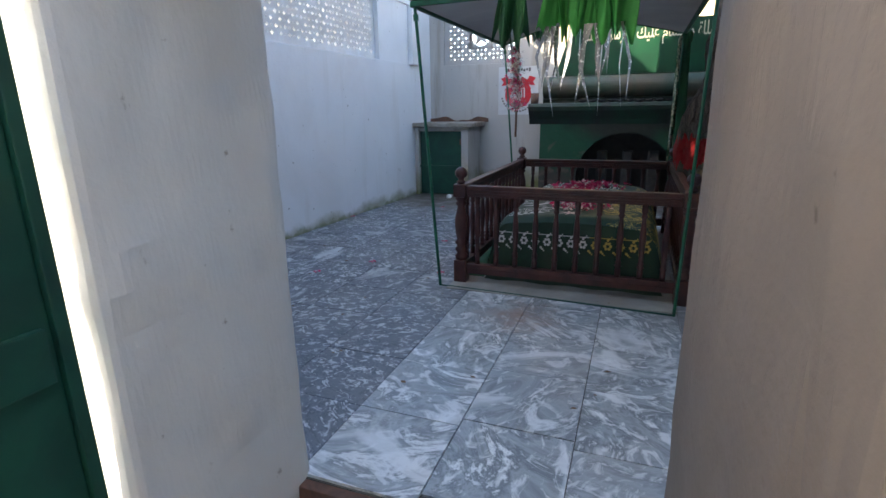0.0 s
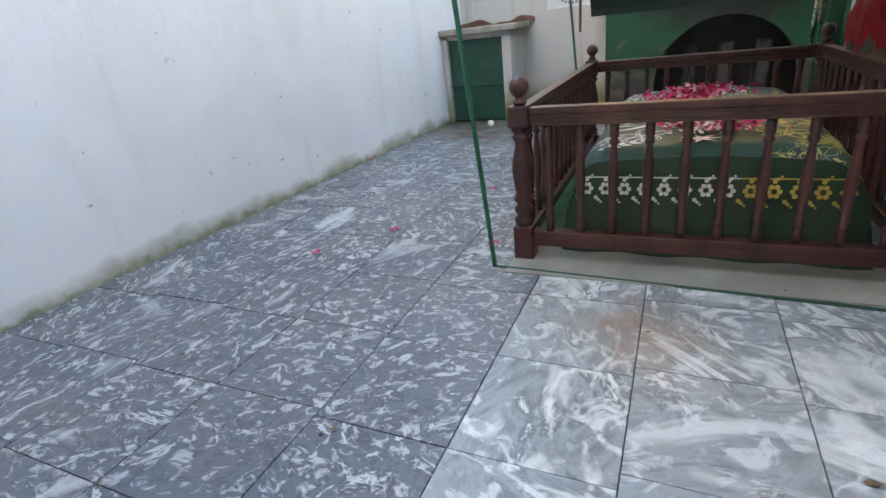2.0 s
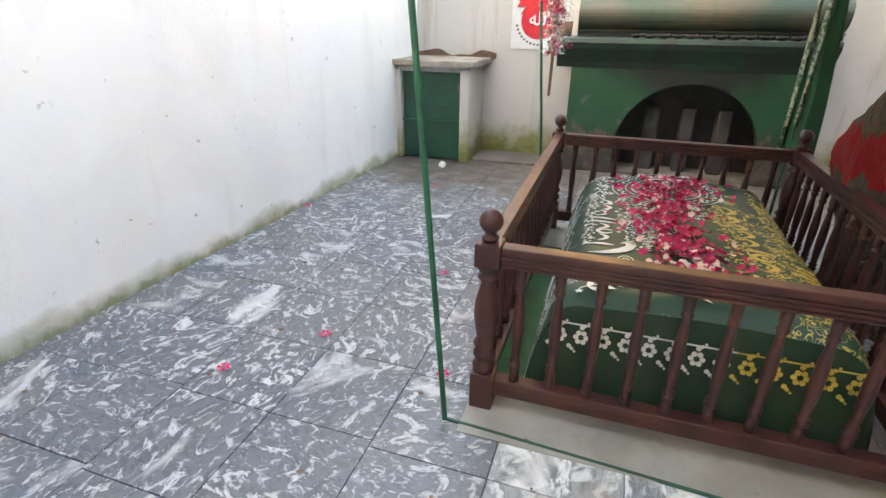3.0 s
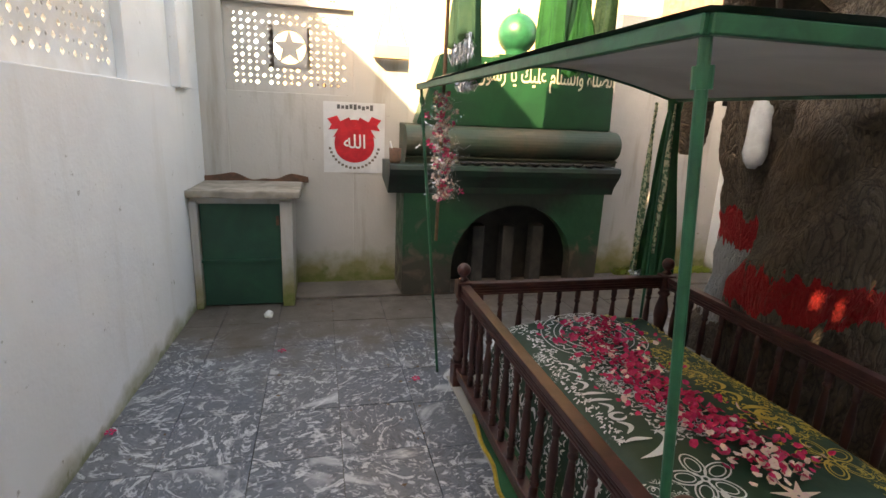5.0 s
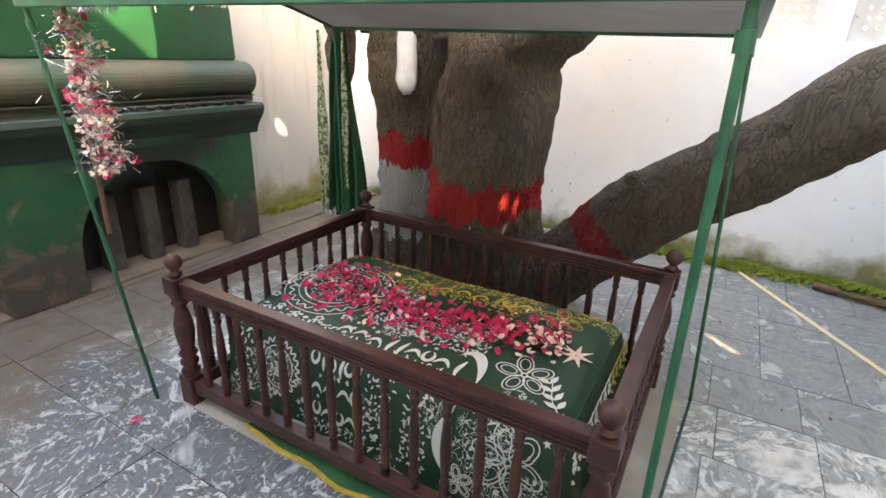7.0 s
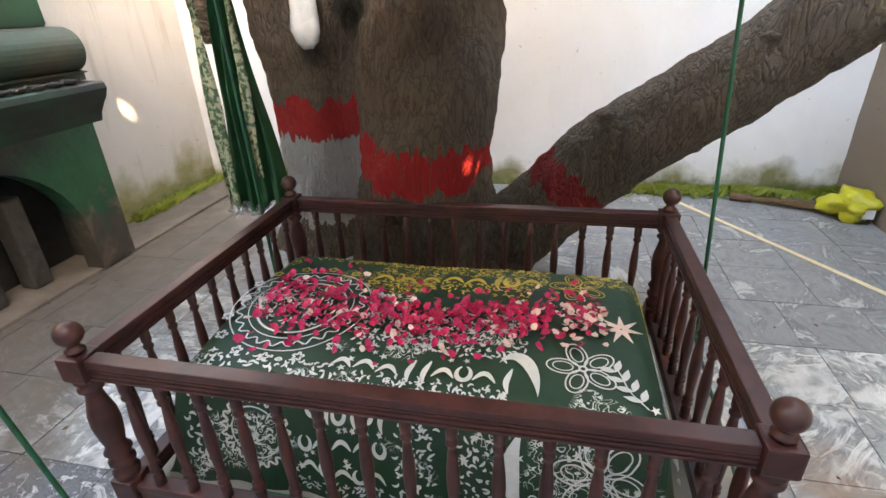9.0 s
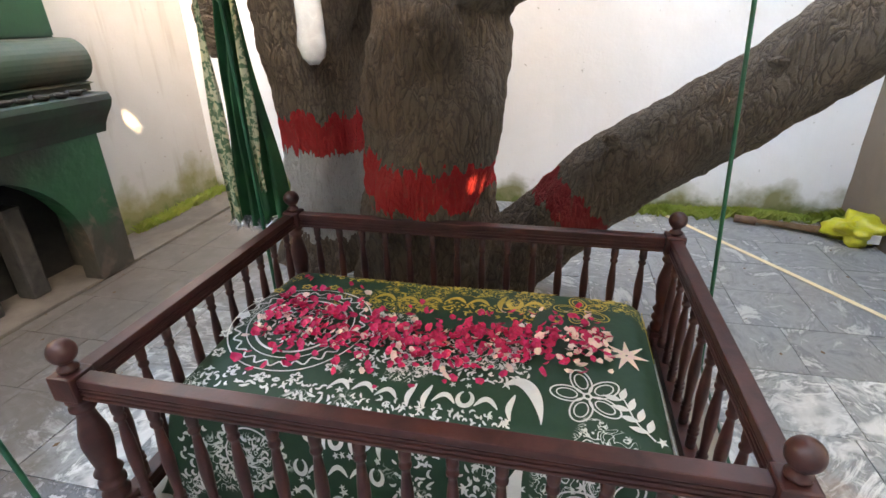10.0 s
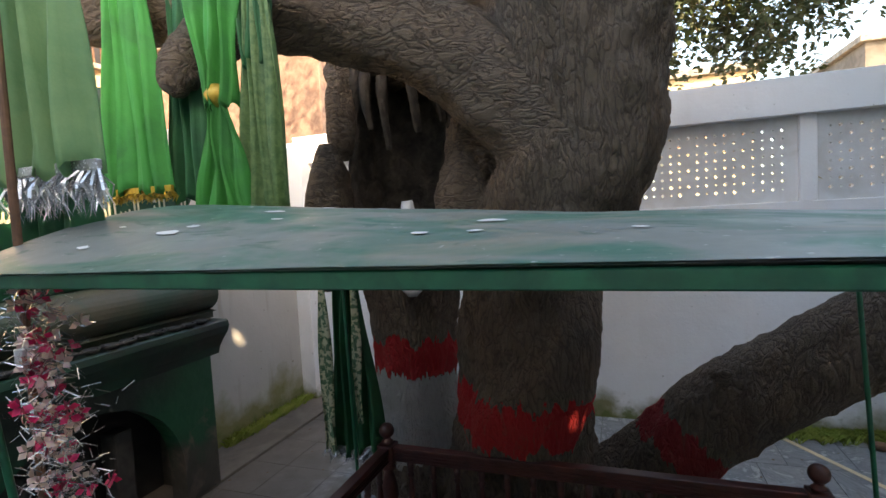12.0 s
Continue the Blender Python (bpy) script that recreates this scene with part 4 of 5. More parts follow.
    EDGE = 0.47   # where the side turns into the top
    # head medallion with script inside and out
    for r, w in ((0.19, 0.010), (0.225, 0.005), (0.30, 0.006)):
        ring(EDGE + 0.42, 1.60, r, w)
    ring(EDGE + 0.42, 1.60, 0.262, 0.008, 26, 0.014, n=160)
    script(EDGE + 0.28, EDGE + 0.56, 1.47, 1.73, 0.034)
    for k in range(16):
        a = 2 * math.pi * k / 16
        ring(EDGE + 0.42 + 0.34 * math.cos(a), 1.60 + min(0.28, 0.34 * math.sin(a)), 0.018, 0.008, 5, 0.007, n=24)
    # top: gold writing along the tree side, white writing along the other
    letters(EDGE + 0.78, 0.58, 1.36, 0.14, gold)
    script(EDGE + 0.86, EDGE + 0.98, 0.55, 1.75, 0.040, gold)
    script(EDGE + 0.62, EDGE + 0.72, 0.62, 1.3, 0.036)
    letters(EDGE + 0.11, 0.66, 1.30, 0.115)
    script(EDGE + 0.19, EDGE + 0.42, 0.62, 1.30, 0.034)
    script(EDGE + 0.0, EDGE + 0.05, 0.66, 1.3, 0.030)
    script(EDGE + 0.02, EDGE + 0.12, 1.3, 1.86, 0.040)
    ribbon([(EDGE + 0.02 + 0.20 * math.sin(a), 0.66 - 0.09 * math.cos(a)) for a in np.linspace(0.1, 2.2, 26)], lambda u: 0.05 * math.sin(math.pi * min(0.99, u + 0.01)), white)
    for cs, cy, r in ((EDGE + 0.76, 0.42, 0.125), (EDGE + 0.20, 0.42, 0.125), (EDGE + 0.95, 1.45, 0.08)):
        flower(cs, cy, r)
    sprig(EDGE + 0.88, 0.24, 0.24, 1.2)
    sprig(EDGE + 0.04, 0.22, 0.22, 0.5)
    sprig(EDGE + 0.94, 0.5, 0.2, 1.7)
    for k in range(30):
        cs, cy = EDGE + 0.04 + 0.92 * ((k * 0.618) % 1), 0.20 + 1.2 * ((k * 0.377) % 1)
        if not 0.35 < cs - EDGE < 0.6:
            star(cs, cy, 0.018)
    # both sides: a foot flower, a broad leaf, blocks of script and a zigzag medallion
    for flip in (False, True):
        def at(v):
            return arc[-1] - v if flip else v
        ink = gold if flip else white
        flower(at(0.26), 0.36, 0.15, 6, ink)
        flower(at(0.08), 0.24, 0.06, 5, ink)
        flower(at(0.10), 0.55, 0.07, 5, ink)
        ribbon([(at(0.08 + 0.34 * u), 0.60 + 0.05 * math.sin(3 * u)) for u in np.linspace(0, 1, 18)], lambda u: 0.07 * math.sin(math.pi * min(0.99, u + 0.01)) ** 1.3, ink)
        for y0 in (0.70, 0.90):
            script(min(at(0.05), at(0.42)), max(at(0.05), at(0.42)), y0, y0 + 0.15, 0.036, ink)
        for v in (0.36, 0.25, 0.14):
            letters(at(v), 1.08, 1.38, 0.10, ink)
        script(min(at(0.03), at(0.09)), max(at(0.03), at(0.09)), 1.06, 1.44, 0.03, ink)
        ring(at(0.25), 1.58, 0.13, 0.010, 22, 0.012, n=130, ink=ink)
        ring(at(0.25), 1.58, 0.10, 0.006, n=40, ink=ink)
        script(min(at(0.19), at(0.31)), max(at(0.19), at(0.31)), 1.52, 1.66, 0.034, ink)
        script(min(at(0.05), at(0.42)), max(at(0.05), at(0.42)), 1.75, 1.86, 0.045, ink)
        for k in range(12):
            star(at(0.05 + 0.36 * ((k * 0.618) % 1)), 0.2 + 1.6 * ((k * 0.377) % 1), 0.018, ink)
    # pink star flower
    for k in range(7):
        a = 2 * math.pi * k / 7
        ribbon([(EDGE + 0.44 + 0.09 * u * math.cos(a), 0.27 + 0.08 * u * math.sin(a)) for u in np.linspace(0.05, 1, 8)], lambda u: 0.03 * (1.1 - u), pink)
    for bm, ink, words in ((white, M_WHITE, "white printed writing and flowers"), (gold, M_GOLDINK, "gold printed writing and flowers"), (pink, M_PALE, "pale pink printed star flower")):
        tagged(part("print", bm, ink, t, words), kind="stuff")
    return zt


cover_height = grave_cover()

petals = bmesh.new()
pale = bmesh.new()
rnd = random.Random(4)
for k in range(820):
    y = rnd.uniform(0.32, 1.78)
    mid = 0.70 + 0.05 * math.sin(4 * y)
    x = rnd.gauss(mid, 0.075 + 0.05 * max(0, y - 1.0) + 0.02)
    if not 0.36 < x < 1.16:
        continue
    z = cover_height(x, y) + rnd.uniform(0.004, 0.022)
    r = rnd.uniform(0.012, 0.024)
    m = Matrix.Translation((x, y, z)) @ Euler((rnd.uniform(-0.7, 0.7), rnd.uniform(-0.7, 0.7), rnd.uniform(0, 6.28))).to_matrix().to_4x4()
    bm = pale if rnd.random() < (0.14 if y > 0.5 else 0.5) else petals
    vs = [bm.verts.new(m @ Vector(p)) for p in ((-r, 0, 0.3 * r), (-0.4 * r, -0.7 * r, 0.1 * r), (0.7 * r, -0.55 * r, 0.15 * r), (r, 0.1 * r, 0.4 * r), (0.4 * r, 0.75 * r, 0.1 * r), (-0.5 * r, 0.6 * r, 0.2 * r), (0, 0, -0.1 * r))]
    for i in range(6):
        bm.faces.new((vs[i], vs[(i + 1) % 6], vs[6]))
tagged(part("rose_petals", petals, M_PINK), "crimson rose petals strewn over the grave cover", "petals", kind="stuff")
tagged(part("pale_petals", pale, M_PALE), "pale pink and cream petals among the roses", "petals", kind="stuff")

POST = [(0.040, 0.0), (0.046, 0.03), (0.030, 0.05), (0.044, 0.07), (0.044, 0.085), (0.030, 0.10), (0.046, 0.125), (0.032, 0.15), (0.040, 0.19), (0.047, 0.25), (0.044, 0.30), (0.030, 0.36), (0.026, 0.385), (0.040, 0.40), (0.040, 0.41), (0.028, 0.42), (0.042, 0.435), (0.042, 0.45)]
BALL = [(0.020, 0.0), (0.030, 0.008), (0.030, 0.016), (0.018, 0.024), (0.020, 0.032)] + [(0.042 * math.sin(a), 0.072 - 0.042 * math.cos(a)) for a in np.linspace(0.5, 3.1, 12)]
BAL = [(0.0185, 0.0), (0.0185, 0.05), (0.013, 0.058), (0.021, 0.068), (0.021, 0.076), (0.013, 0.084), (0.021, 0.094), (0.014, 0.105), (0.017, 0.16), (0.021, 0.24), (0.019, 0.30), (0.013, 0.37), (0.012, 0.385), (0.019, 0.395), (0.019, 0.405), (0.013, 0.412), (0.0185, 0.425), (0.0185, 0.475)]


def railing():
    t = thing("grave_railing", "dark brown turned wooden railing around the grave", "railing")
    meshes = {}
    for key, prof, seg in (("turned_shaft", POST, 20), ("ball_finial", BALL, 18), ("baluster", BAL, 12)):
        bm = bmesh.new()
        lathe(bm, prof, seg)
        me = bpy.data.meshes.new(key)
        bm.to_mesh(me)
        bm.free()
        for p in me.polygons:
            p.use_smooth = True
        me.materials.append(M_WOOD)
        meshes[key] = me

    def piece(key, at):
        ob = new(key, meshes[key])
        ob.location = at
        ob.parent = t
        return ob
    for x in (0.0, RX):
        for y in (0.0, RY):
            post = part("post", boxes(((x - 0.045, y - 0.045, -0.008), (x + 0.045, y + 0.045, 0.16)), bevel=0.008), M_WOOD, t)
            part("post_head", boxes(((x - 0.045, y - 0.045, 0.61), (x + 0.045, y + 0.045, 0.70)), bevel=0.008), M_WOOD, post)
            for key, z in (("turned_shaft", 0.16), ("ball_finial", 0.70)):
                o = new(key, meshes[key])
                o.location = (x, y, z)
                o.parent = post
    for y in (0.0, RY):
        part("top_rail", boxes(((0.046, y - 0.020, 0.612), (RX - 0.046, y + 0.020, 0.66)), ((0.046, y - 0.028, 0.661), (RX - 0.046, y + 0.028, 0.69)), bevel=0.005), M_WOOD, t)
        part("bottom_rail", boxes(((0.046, y - 0.024, 0.065), (RX - 0.046, y + 0.024, 0.105)), ((0.046, y - 0.03, 0.106), (RX - 0.046, y + 0.03, 0.138)), bevel=0.005), M_WOOD, t)
        for low, high in ((0.614, 0.623), (0.632, 0.641), (0.650, 0.657)):
            part("rail_bead", boxes(((0.046, y - 0.0265, low), (RX - 0.046, y + 0.0265, high)), bevel=0.002), M_WOOD, t)
        for k in range(10):
            piece("baluster", (0.118 + 0.1338 * k, y, 0.139))
    for x in (0.0, RX):
        part("top_rail", boxes(((x - 0.020, 0.046, 0.612), (x + 0.020, RY - 0.046, 0.66)), ((x - 0.028, 0.046, 0.661), (x + 0.028, RY - 0.046, 0.69)), bevel=0.005), M_WOOD, t)
        part("bottom_rail", boxes(((x - 0.024, 0.046, 0.065), (x + 0.024, RY - 0.046, 0.105)), ((x - 0.03, 0.046, 0.106), (x + 0.03, RY - 0.046, 0.138)), bevel=0.005), M_WOOD, t)
        for low, high in ((0.614, 0.623), (0.632, 0.641), (0.650, 0.657)):
            part("rail_bead", boxes(((x - 0.0265, 0.046, low), (x + 0.0265, RY - 0.046, high)), bevel=0.002), M_WOOD, t)
        for k in range(14):
            piece("baluster", (x, 0.13 + 0.1338 * k, 0.139))
    return t


railing()
skirt = thing("floor_cloth", "green floor cloth with gold braid edge under the railing", "cloth", at=(0, 0, 0))
bm = bmesh.new()
pts = [(-0.005 - 0.05 * math.sin(math.pi * k / 24) * (1 + 0.3 * math.sin(k)), 0.12 + 1.5 * k / 24) for k in range(25)]
prism(bm, pts + [(0.13, 1.62), (0.13, 0.12)], 0.001, 0.006, "xy")
part("cloth", bm, M_FLAG_D, skirt)
bm = bmesh.new()
for k in range(24):
    (x0, y0), (x1, y1) = pts[k], pts[k + 1]
    rod(bm, (x0, y0, 0.008), (x1, y1, 0.008), 0.011, 6)
tagged(part("braid", bm, M_GOLD, skirt, "yellow gold braid"), kind="stuff")

# ---- canopy ----
canopy = thing("canopy", "green steel canopy with weathered sheet roof on four poles", "canopy", at=(0, 0, 0))
CX0, CX1, CY0, CY1 = -0.275, 1.45, -0.14, 2.24


def cz(x, y):
    u, v = (x - CX0) / (CX1 - CX0), (y - CY0) / (CY1 - CY0)
    return 1.812 + 0.012 * v + u * 0.014


def ripple(x, y):
    u, v = (x - CX0) / (CX1 - CX0), (y - CY0) / (CY1 - CY0)
    return 0.007 * math.sin(5 * v + 2 * u) + 0.006 * noise.noise(Vector((x * 3, y * 3, 1)))


def dome(x, y):
    """How far the crowned sheet rises over the straight frame, most towards the shrine."""
    u = max(0.0, min(1.0, (x - CX0) / (CX1 - CX0)))
    v = max(0.0, min(1.0, (y - CY0) / (CY1 - CY0)))
    return math.sin(math.pi * u ** 0.9) * (0.012 + 0.15 * v ** 1.2) if 0 < u < 1 else 0.0


bm = bmesh.new()
NX, NY = 24, 36
for top in (0, 1):
    g = []
    for i in range(NX + 1):
        row = []
        for j in range(NY + 1):
            u, v = i / NX, j / NY
            x, y = CX0 - 0.012 + (CX1 - CX0 + 0.024) * u, CY0 - 0.012 + (CY1 - CY0 + 0.024) * v
            wave = ripple(x, y)
            edge = 0.006 * abs(math.sin(9 * v)) if i == 0 else 0
            row.append(bm.verts.new((x - edge, y, cz(x, y) + dome(x, y) + 0.034 + wave * (1 if 0 < i < NX else 0.5) - 0.004 * (1 - top))))
        g.append(row)
    for i in range(NX):
        for j in range(NY):
            q = (g[i][j], g[i + 1][j], g[i + 1][j + 1], g[i][j + 1])
            bm.faces.new(q if top else q[::-1])
sheet = part("roof_sheet", bm, M_TIN, canopy, "dented grey-green sheet, dusty and spotted", True)
bm = bmesh.new()
g = []
for i in range(17):
    g.append([])
    for j in range(17):
        x, y = CX0 + 0.02 + (CX1 - CX0 - 0.04) * i / 16, CY0 + 0.02 + (CY1 - CY0 - 0.04) * j / 16
        g[i].append([bm.verts.new((x, y, cz(x, y) + dome(x, y) + 0.010 + 0.005 * k)) for k in (0, 1)])
for i in range(16):
    for j in range(16):
        for k in (0, 1):
            q = (g[i][j][k], g[i + 1][j][k], g[i + 1][j + 1][k], g[i][j + 1][k])
            bm.faces.new(q if k else q[::-1])
part("lining", bm, M_UNDER, canopy, "grey cloth lining")


def bar(a, b, w, h):
    """A straight rectangular bar between two points."""
    bm = bmesh.new()
    a, b = Vector(a), Vector(b)
    d = (b - a).normalized()
    s = d.cross(Vector((0, 0, 1))).normalized() * w / 2
    u = Vector((0, 0, h / 2))
    A = [bm.verts.new(a + p) for p in (-s - u, s - u, s + u, -s + u)]
    B = [bm.verts.new(b + p) for p in (-s - u, s - u, s + u, -s + u)]
    for k in range(4):
        bm.faces.new((A[k], A[(k + 1) % 4], B[(k + 1) % 4], B[k]))
    bm.faces.new(A[::-1])
    bm.faces.new(B)
    bmesh.ops.bevel(bm, geom=bm.edges[:], offset=0.003, segments=1, affect="EDGES")
    return bm


cor = [(CX0, CY0), (CX0, CY1), (CX1, CY1), (CX1, CY0)]
for k in range(4):
    a, b = cor[k], cor[(k + 1) % 4]
    if k == 1:
        # the bar beside the shrine is bent up under the sheet
        ends = [(a[0] + (b[0] - a[0]) * q / 10, a[1]) for q in range(11)]
        bm = bmesh.new()
        for c, d in zip(ends, ends[1:]):
            rod(bm, (*c, cz(*c) + dome(*c) + 0.012), (*d, cz(*d) + dome(*d) + 0.012), 0.013, 8)
        part("frame_bar", bm, M_GREEN, canopy, "bent green bar")
        continue
    part("frame_bar", bar((*a, cz(*a) + 0.012), (*b, cz(*b) + 0.012), 0.022, 0.032), M_GREEN, canopy, "green painted angle bar")
feet = [(-0.11, -0.14), (-0.095, 2.18), (1.42, 2.18), (1.39, -0.225)]
for (fx, fy), (tx, ty), rr in zip(feet, cor, (0.0105, 0.0095, 0.010, 0.0095)):
    tp = (tx + 0.015 if tx < 0 else tx - 0.01, ty + (0.02 if ty < 1 else -0.02), cz(tx, ty))
    pole = part("pole", rod(bmesh.new(), (fx, fy, -0.005), tp, rr, 14), M_GREEN, canopy, "thin green pole")
    up = Vector(tp) - Vector((fx, fy, 0))
    part("clamp", rod(bmesh.new(), Vector((fx, fy, 0)) + up * 0.955, Vector((fx, fy, 0)) + up * 0.975, rr * 1.6, 12), M_GREEN, pole)
for a, b in ((feet[3], feet[0]),):
    part("ground_bar", bar((*a, 0.001), (*b, 0.001), 0.014, 0.012), M_DOORGREEN, canopy, "flat bar on the floor between the feet")

spots = bmesh.new()
rn = random.Random(33)
for _ in range(34):
    x, y, r = rn.uniform(-0.15, 1.3), rn.uniform(0.0, 2.1), rn.uniform(0.005, 0.026)
    vs = []
    for a in np.linspace(0, 6.283, 10)[:-1]:
        px, py = x + r * (0.6 + 0.4 * rn.random()) * math.cos(a), y + 1.6 * r * (0.6 + 0.4 * rn.random()) * math.sin(a)
        vs.append(spots.verts.new((px, py, cz(px, py) + dome(px, py) + ripple(px, py) + 0.0375)))
    spots.faces.new(vs)
tagged(part("droppings", spots, M_WHITE, canopy, "pale bird droppings on the sheet"), kind="stuff")

# flag rod and garland at the north-west pole
rodt = thing("flag_staff", "thin rusty rod tied to the canopy pole", "flagpole", at=(-0.13, 2.235, 0))
part("staff", rod(bmesh.new(), (0, 0, 0.9), (0.03, 0.03, 3.2), 0.011, 10), M_ROD, rodt)
part("tie", rod(bmesh.new(), (0.0, -0.005, 1.60), (0.0, -0.005, 1.64), 0.03, 10), M_WHITE, rodt)


def garland(length):
    t = thing("garland", "faded pink flower and tinsel garland on the pole", "garland", at=(-0.15, 2.17, 1.80))
    rn = random.Random(11)
    for nm, mat_, cnt, r in (("pink_bloom", M_PINK, 46, 0.022), ("pale_bloom", M_PALE, 60, 0.022), ("tinsel", M_TINSEL, 900, 0.0)):
        bm = bmesh.new()
        for _ in range(cnt):
            v = rn.random()
            wid = 0.055 + 0.04 * math.sin(v * 9) ** 2
            p = Vector((0.05 * v + rn.gauss(0, wid * 0.5), rn.gauss(0, wid * 0.5), -length * v))
            if r:
                for k in range(7):
                    d = Vector((rn.uniform(-1, 1), rn.uniform(-1, 1), rn.uniform(-1, 1))).normalized()
                    s = d.orthogonal().normalized() * r * 0.45
                    q = [bm.verts.new(p + x) for x in (d * 0.1 * r, d * r * 0.7 + s, d * r * 1.3, d * r * 0.7 - s)]
                    bm.faces.new(q)
            else:
                d = Vector((rn.uniform(-1, 1), rn.uniform(-1, 1), rn.uniform(-1, 0.6))).normalized() * rn.uniform(0.02, 0.05)
                s = d.orthogonal().normalized() * 0.0013
                q = [bm.verts.new(p + x) for x in (-s, s, d + s, d - s)]
                bm.faces.new(q)
        tagged(part(nm, bm, mat_, t), kind="stuff")
    return t


garland(0.62)

# ---- the tree ----
tree = thing("tree", "huge old tree with fluted trunk and red painted band", "tree", at=(0, 0, 0))
part("back_stem", limb([(2.42, 2.22, -0.02, 0.46), (2.42, 2.22, 0.35, 0.33), (2.40, 2.2, 1.0, 0.30), (2.36, 2.2, 1.6, 0.36), (2.36, 2.15, 1.95, 0.42)], 120, 90, 0.10, 0.035, 0.5, 3.0), BARK_A, tree, "back stem with red and white paint bands", True)
part("main_stem", limb([(2.08, 1.36, -0.02, 0.53), (2.03, 1.36, 0.4, 0.45), (1.97, 1.33, 0.85, 0.39), (1.94, 1.30, 1.25, 0.395), (1.93, 1.25, 1.55, 0.365), (1.93, 1.235, 1.78, 0.345), (1.92, 1.07, 2.04, 0.39), (1.92, 0.94, 2.35, 0.425), (1.93, 0.96, 2.7, 0.45), (1.95, 0.93, 3.2, 0.52), (2.0, 0.85, 3.9, 0.46), (2.0, 0.8, 4.8, 0.3)], 240, 128, 0.09, 0.04, 1.2, 1.0), BARK_B, tree, "main stem with a red paint band", True)
part("leaning_stem", limb([(2.1, 1.1, -0.02, 0.34), (2.02, 0.72, 0.36, 0.25), (1.92, 0.265, 0.85, 0.235), (1.82, -0.09, 1.13, 0.215), (1.76, -0.40, 1.36, 0.20), (1.70, -0.62, 1.57, 0.21), (1.66, -1.15, 1.95, 0.21), (1.7, -1.9, 2.5, 0.2), (1.9, -2.6, 3.3, 0.16), (2.0, -3.2, 4.2, 0.10)], 220, 84, 0.08, 0.025, 0.6, 7.0), BARK_C, tree, "leaning stem with worn red paint", True)
part("front_strand", limb([(1.98, 1.44, -0.02, 0.42), (1.87, 1.36, 0.45, 0.36), (1.72, 1.28, 0.8, 0.32), (1.68, 1.15, 1.06, 0.255), (1.75, 1.06, 1.34, 0.19), (1.98, 1.05, 1.7, 0.13)], 120, 84, 0.10, 0.045, 1.6, 15.0), BARK_B, tree, "twisted front strand with red paint", True)
part("bough", limb([(1.86, 1.02, 2.25, 0.30), (1.72, 1.36, 2.60, 0.27), (1.6, 1.68, 2.86, 0.25), (1.44, 2.05, 3.0, 0.235), (1.28, 2.4, 3.06, 0.225), (1.15, 2.8, 3.08, 0.2), (1.05, 3.4, 3.12, 0.16), (0.95, 4.2, 3.2, 0.10)], 160, 84, 0.07, 0.03, 1.5, 5.0), BARK_U, tree, "thick bough with deep creases", True)
part("bough", limb([(1.95, 0.95, 3.2, 0.3), (1.9, 1.5, 3.6, 0.24), (1.8, 2.2, 4.1, 0.18), (1.6, 3.0, 4.7, 0.1)], 40, 32, 0.08, 0.04, 1.0, 8.0), BARK_U, tree, "", True)
# hollow shell above the back stem
bm = bmesh.new()
for inner in (0, 1):
    g = []
    for i in range(41):
        a = radians(-35 + 250 * i / 40)
        row = []
        for j in range(31):
            z = 1.85 + 1.35 * j / 30
            r = (0.47 if not inner else 0.39) * (1 + 0.05 * math.sin(6 * a + z * 2)) * (1.0 - 0.10 * (z - 1.85))
            p = Vector((2.36 + r * math.sin(a) * 0.9, 2.12 + r * math.cos(a) * 1.02, z))
            p += Vector(noise.noise_vector(p * 5)) * 0.05 + Vector(noise.noise_vector(p * 13)) * 0.018
            row.append(bm.verts.new(p))
        g.append(row)
    if inner:
        for i in range(40):
            for j in (0, 30):
                bm.faces.new((first[i][j], first[i + 1][j], g[i + 1][j], g[i][j]))
        for j in range(30):
            for i in (0, 40):
                bm.faces.new((first[i][j], first[i][j + 1], g[i][j + 1], g[i][j]))
    for i in range(40):
        for j in range(30):
            bm.faces.new((g[i][j], g[i + 1][j], g[i + 1][j + 1], g[i][j + 1]))
    first = g
bmesh.ops.recalc_face_normals(bm, faces=bm.faces[:])
part("hollow_shell", bm, M_ROT, tree, "dark rotten hollow of the old stem", True)
for k, (px, py, pz, rr, hh) in enumerate(((1.95, 2.60, 1.95, 0.15, 0.5), (1.82, 1.62, 1.95, 0.14, 0.34), (2.1, 2.55, 2.5, 0.10, 0.6), (1.95, 2.62, 1.62, 0.12, 0.3))):
    part("burr", limb([(px, py, pz - 0.15, rr * 0.5), (px, py, pz, rr), (px + 0.03, py, pz + hh * 0.5, rr * 0.95), (px + 0.06, py, pz + hh, rr * 0.4)], 24, 26, 0.22, 0.05, 1.0, 11.0 + k), BARK_U, tree, "knobbly burr on the stem", True)
for k, (py, pz, l) in enumerate(((2.33, 3.05, 0.5), (2.2, 3.1, 0.7), (1.98, 3.1, 0.6), (1.8, 3.0, 0.45))):
    part("root_strand", limb([(2.15, py, pz, 0.05), (2.12, py + 0.03, pz - l * 0.5, 0.035), (2.16, py + 0.02, pz - l, 0.02)], 18, 12, 0.3, 0.1, 1.0, 20.0 + k), M_ROT, tree, "", True)
part("bough", limb([(1.05, 2.55, 2.9, 0.12), (0.92, 2.62, 2.75, 0.11), (0.86, 2.66, 2.62, 0.085), (0.85, 2.66, 2.55, 0.03)], 22, 20, 0.25, 0.06, 1.0, 31.0), BARK_U, tree, "gnarled stub", True)

